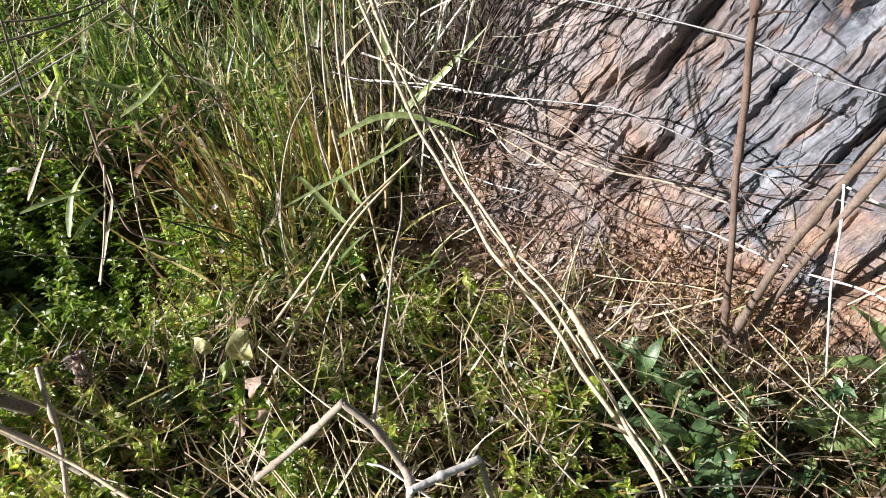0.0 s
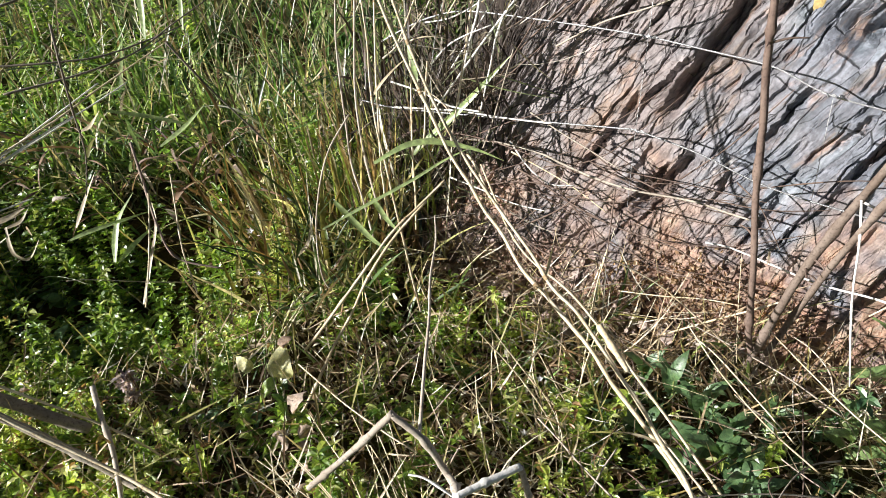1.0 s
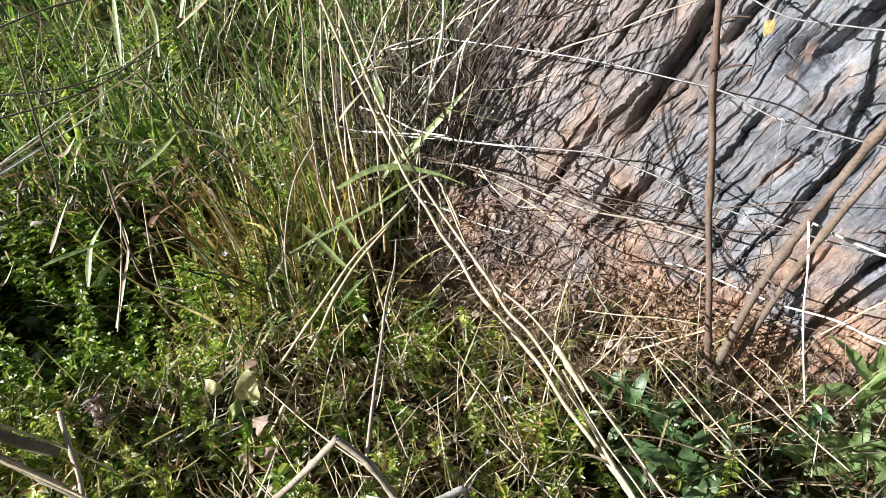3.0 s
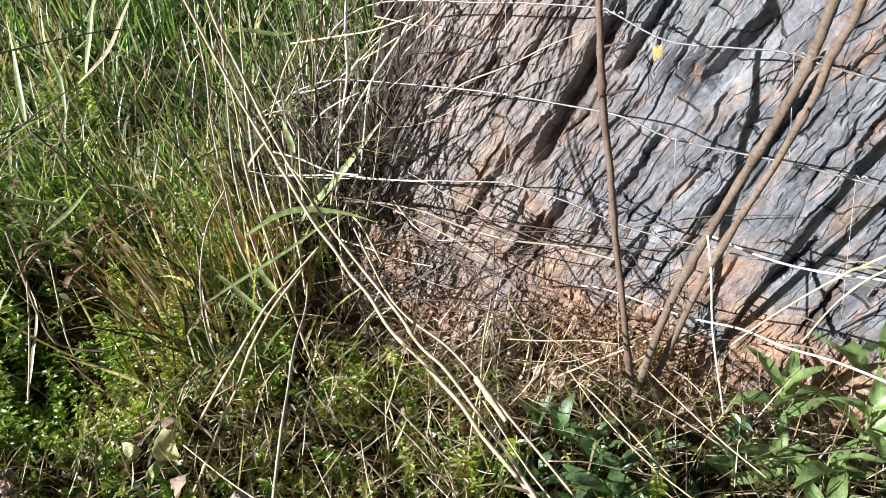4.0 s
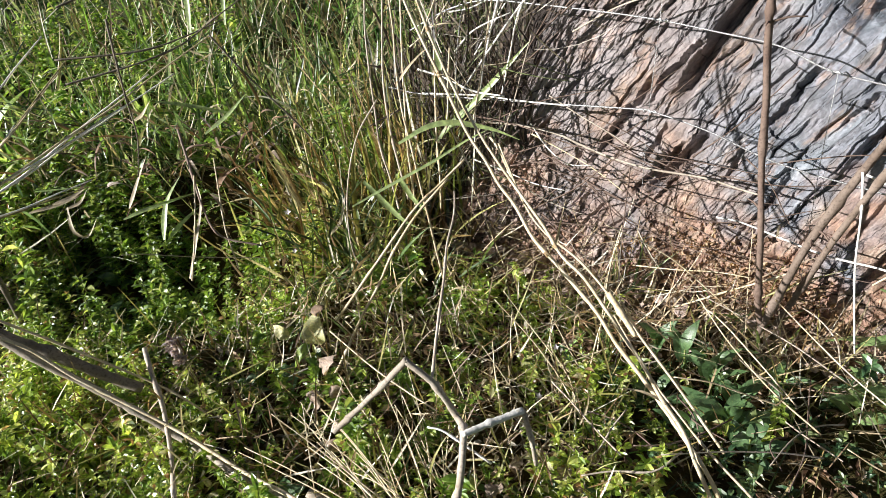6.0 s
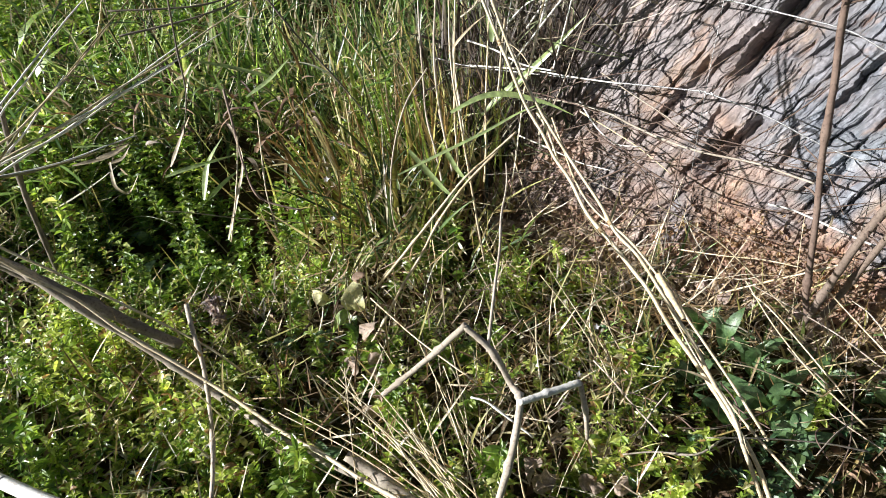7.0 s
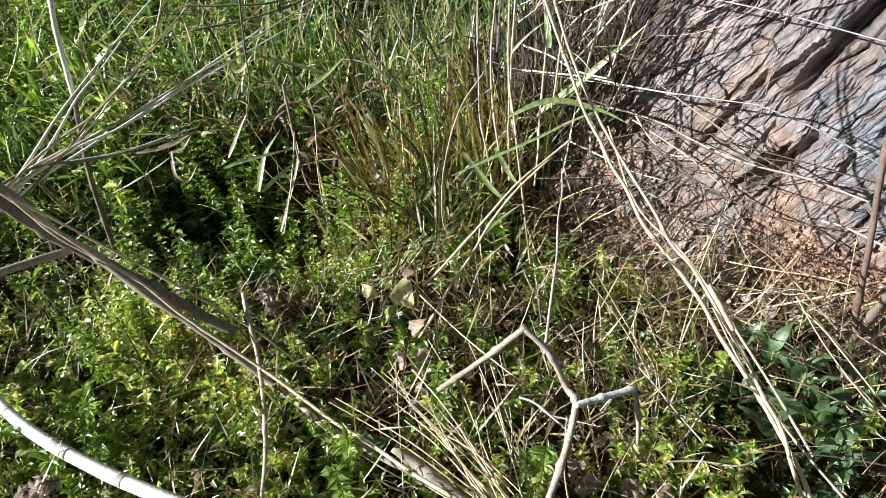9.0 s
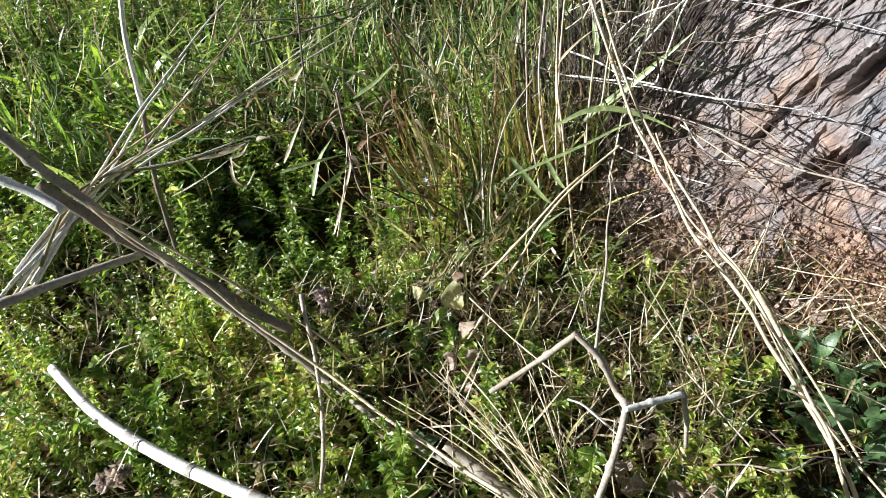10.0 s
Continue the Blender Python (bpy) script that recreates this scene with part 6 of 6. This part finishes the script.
def plant(name, label, x, y, tall, leaves, size, shapes, seed, rise=(10, 55), lean=(0, 0)):
    g = random.Random(seed)
    zz = float(ground_z(np.array([x]), np.array([y]))[0])
    thing = tagged(new(name), label, "plant")
    thing.matrix_basis = pose(x, y, zz)
    top = Vector((lean[0], lean[1], tall))
    part("stem", tube("stem", [(0, 0, -0.02), tuple(top * 0.5 + Vector((0.004, 0.003, 0))), tuple(top)], 0.0024, 0.0015, GREENSTEM, 6, 12, 0.05, 2, seed), thing)
    for k in range(leaves):
        f = 0.25 + 0.75 * (k + 1) / leaves
        at = top * f
        L = size * g.uniform(0.7, 1.15) * (0.75 + 0.35 * math.sin(math.pi * f))
        m = Matrix.Translation(at) @ pose(0, 0, 0, 0, 0, k * 137.5 + g.uniform(-25, 25)) @ pose(0, 0, 0, g.uniform(-25, 25), -g.uniform(*rise), 0)
        part("leaf", shapes[k % len(shapes)], thing, "", m @ Matrix.Diagonal((L, L, L, 1)))
    return thing


DARKPLANT = "dark green lance-leaved plant below the rock"
upper_spots = [(0.39, 0.68, 0.07, 8, 0.075), (0.35, 0.72, 0.06, 6, 0.07), (0.43, 0.65, 0.05, 7, 0.065), (0.69, 0.69, 0.1, 10, 0.095), (0.8, 0.63, 0.1, 9, 0.095), (0.31, 0.76, 0.05, 4, 0.07), (0.86, 0.72, 0.14, 9, 0.1), (0.52, 0.63, 0.06, 6, 0.06), (0.6, 0.62, 0.06, 7, 0.07), (0.72, 0.58, 0.09, 9, 0.085), (0.4, 0.6, 0.06, 8, 0.065), (0.34, 0.58, 0.05, 7, 0.06), (0.3, 0.66, 0.05, 6, 0.07)]
lower_spots = [(0.46, 0.52, 0.06, 8, 0.075), (0.29, 0.53, 0.05, 6, 0.055), (0.42, 0.55, 0.06, 7, 0.07), (0.36, 0.48, 0.05, 7, 0.06), (0.55, 0.56, 0.06, 7, 0.07), (0.64, 0.54, 0.07, 8, 0.075), (0.48, 0.6, 0.05, 7, 0.065), (0.57, 0.66, 0.05, 7, 0.06), (0.66, 0.62, 0.07, 8, 0.08), (0.76, 0.66, 0.08, 8, 0.085), (0.5, 0.69, 0.04, 6, 0.055), (0.62, 0.69, 0.06, 7, 0.07), (0.7, 0.52, 0.07, 8, 0.08), (0.45, 0.71, 0.04, 6, 0.055)]
for k, (x, y, tall, leaves, size) in enumerate(upper_spots + lower_spots[::2]):
    if 0.44 < x < 0.60 and y < 0.64:
        continue
    tall, leaves, size = 1.3 * tall, max(3, int(leaves * 0.75)), 1.12 * size
    if x > 0.56:
        tagged(plant("leafy_plant", "light green lance-leaved plant below the rock", x, y, 0.95 * tall, leaves, 1.08 * size, PALELANCE, 30 + k, (15, 65)), group="lance-leaved plants")
    else:
        tagged(plant("leafy_plant", DARKPLANT, x, y, 1.15 * tall, leaves, 1.08 * size, LANCE, 30 + k, (25, 78)), group="lance-leaved plants")
for k, (x, y, size) in enumerate(((-0.70, 0.53, 0.06), (-0.78, 1.06, 0.055), (-0.72, 1.02, 0.045), (-0.95, 0.98, 0.05), (-0.55, 0.44, 0.05), (-0.98, 0.62, 0.05), (-0.36, 0.49, 0.06), (-0.72, 0.37, 0.06), (-0.29, 0.37, 0.055), (-0.82, 0.45, 0.055))):
    tagged(plant("herb_rosette", "bright green whorled herb rosette", x, y, 0.06, 9, size, LIMES, 60 + k, (15, 60)), group="whorled rosettes")
for k, (x, y) in enumerate(((-1.75, 1.63), (-1.62, 1.40), (-1.90, 1.66), (-1.75, 1.78), (-1.55, 1.55), (-1.98, 1.5))):
    tagged(plant("strap_leaved_plant", "light green strap-leaved plant in grass", x, y, 0.08, 7, 0.24, STRAP, 80 + k, (35, 75)), group="strap-leaved plants")
for k, (x, y, size) in enumerate(((-1.12, 1.28, 0.055), (-1.13, 1.04, 0.075), (-1.02, 1.14, 0.06), (-0.92, 1.17, 0.055), (-0.95, 0.98, 0.08), (-0.90, 1.05, 0.07), (-1.20, 1.12, 0.07), (-0.38, 0.72, 0.04), (-0.45, 0.68, 0.04), (-0.30, 0.45, 0.045))):
    tagged(plant("ovate_herb", "blue-green oval-leaved herb in shade", x, y, 0.06, 5, size, OVATE, 90 + k, (5, 40)), group="oval-leaved herbs")


# ---- single leaves and flowers ----
def loose_leaf(name, label, material, at, size, along, facing, width=0.34, droop=0.5, fold=0.3, ripple=0.02, tip=0.75):
    ob = part(name, leaf_mesh(name, material, width, droop, fold, tip, 10, ripple))
    x = Vector(along).normalized()
    z = Vector(facing)
    z = (z - x * z.dot(x)).normalized()
    y = z.cross(x)
    ob.matrix_basis = Matrix(((*(size * a for a in (x.x, y.x, z.x)), at[0]), (*(size * a for a in (x.y, y.y, z.y)), at[1]), (*(size * a for a in (x.z, y.z, z.z)), at[2]), (0, 0, 0, 1)))
    return tagged(ob, label, "leaf")


TO_EYE = (-0.45, -0.65, 0.62)
loose_leaf("yellowed_leaf", "pale yellow-green leaf with a browned tip", PALE, (-0.296, 0.688, 0.105), 0.062, (0.1, 0.55, 0.8), (-0.2, -0.75, 0.6), 0.40, 0.1, 0.15, 0.03, 0.6)
loose_leaf("brown_leaf_tip", "browned shrivelled leaf end on a yellowed leaf", DEAD, (-0.294, 0.716, 0.150), 0.026, (0.6, 0.4, 0.6), TO_EYE, 0.40, 0.8, 0.3, 0.1)
loose_leaf("yellowed_leaf", "light green leaf hanging below a yellowed one", LIME, (-0.306, 0.690, 0.102), 0.055, (-0.6, -0.45, -0.6), TO_EYE, 0.2, 0.3, 0.2)
loose_leaf("yellowed_leaf", "pale ribbed leaf in herbs", PALE, (-0.36, 0.725, 0.085), 0.04, (-0.7, 0.3, 0.3), (-0.3, -0.7, 0.6), 0.34, 0.3, 0.2, 0.05)
for k, (dx, dy, dz, a, b) in enumerate(((0.0, 0.0, 0.0, 0.5, -0.5), (0.012, -0.018, -0.02, -0.2, -0.9), (-0.02, -0.01, -0.01, -0.5, -0.7), (0.012, -0.045, -0.04, 0.2, -0.9), (-0.012, 0.02, 0.02, 0.3, 0.8), (0.0, -0.07, -0.05, 0.6, -0.6))):
    loose_leaf("withered_leaf", "pinkish-beige withered leaf hanging on a straw", PINKISH, (-0.245 + dx, 0.600 + dy, 0.098 + dz), 0.036 + 0.004 * (k % 3), (a, -0.2, b), TO_EYE, 0.38, 0.9, 0.4, 0.09)
for k in range(12):
    a = np.random.default_rng(k).uniform((0.02, 0.40), (0.17, 0.50))
    loose_leaf("withered_leaf", "beige crumpled dead leaf lying on herbs", PINKISH, (a[0], a[1], 0.03 + 0.012 * (k % 3)), 0.026 + 0.004 * (k % 4), (math.cos(2.1 * k), math.sin(2.1 * k), 0.2), (0.5 * math.sin(3.3 * k), -0.5, 0.8), 0.36, 0.9, 0.4, 0.11)


def flower(x, y, z, size):
    thing = tagged(new("small_flower"), "tiny white-lilac flower among herbs", "flower")
    thing.matrix_basis = pose(x, y, z, 25, 0, 20)
    part("stem", tube("stem", [(0, 0, 0), (0.003, 0, -0.05), (0, 0.002, -0.12)], 0.0008, 0.001, GREENSTEM, 5, 8), thing)
    petal = leaf_mesh("petal", PETAL, 0.3, 0.1, 0.2, 0.8, 5)
    for k in range(5):
        part("petal", petal, thing, "", pose(0, 0, 0, 0, -30, 72 * k) @ Matrix.Diagonal((size, size, size, 1)))


for x, y, z in ((-0.464, 1.095, 0.10), (0.13, 0.72, 0.06), (0.10, 0.62, 0.05), (-0.42, 0.98, 0.08)):
    flower(x, y, z, 0.010 if x < -0.45 else 0.007)


DRYPETAL = leafy("dry_petal", [(0.0, (0.34, 0.25, 0.28)), (0.5, (0.60, 0.50, 0.57)), (1.0, (0.85, 0.78, 0.82))], 0.35, 0.7, 0.1)


def seed_head(x, y, z, size, seed):
    """A dried flower head: a stem, and crumpled petals all round its top."""
    g = np.random.default_rng(seed)
    thing = tagged(new("dry_flower_head"), "grey-lilac dried flower head among herbs", "flower", "dried flower heads")
    thing.matrix_basis = pose(x, y, z)
    part("stem", tube("stem", [(0, 0, 0), (0.004, 0.003, -0.05), (0.001, 0.006, -z - 0.06)], 0.0011, 0.0014, OLIVE, 5, 8), thing)
    n = 70
    way = unit(g.normal(size=(n, 3)) + (0, 0, 0.3))
    L = g.uniform(0.3, 0.7, n) * size
    v, f = leaflets(way * size * 0.35 * g.random((n, 1)), way, g.normal(size=(n, 3)), L, L * g.uniform(0.3, 0.7, n), 0.3)
    part("petals", fast_mesh("petals", v, f, DRYPETAL, False), thing)


for k, (x, y, z, size) in enumerate(((-0.759, 0.265, 0.075, 0.032), (-0.785, 0.255, 0.06, 0.024), (-0.562, 0.684, 0.105, 0.026), (-0.545, 0.66, 0.095, 0.020))):
    seed_head(x, y, z, size, 40 + k)


def lichen(u, v, size, seed):
    g = np.random.default_rng(seed)
    ring = [(u + size * math.cos(a) * g.uniform(0.7, 1.1), v + size * math.sin(a) * g.uniform(0.8, 1.5)) for a in np.linspace(0, 2 * np.pi, 16, endpoint=False)]
    pts = [on_face(u, v, 0.002)] + [on_face(u + (a - u) * 0.6, v + (b - v) * 0.6, 0.002) for a, b in ring] + [on_face(a, b, -0.001) for a, b in ring]
    f = [(0, 1 + k, 1 + (k + 1) % 16) for k in range(16)] + [(1 + k, 17 + k, 17 + (k + 1) % 16) for k in range(16)] + [(1 + k, 17 + (k + 1) % 16, 1 + (k + 1) % 16) for k in range(16)]
    tagged(part("lichen", fast_mesh("lichen", np.array(pts), np.array(f), LICHEN)), "patch of yellow lichen on grey rock", "lichen")


lichen(0.066, 0.600, 0.012, 1)
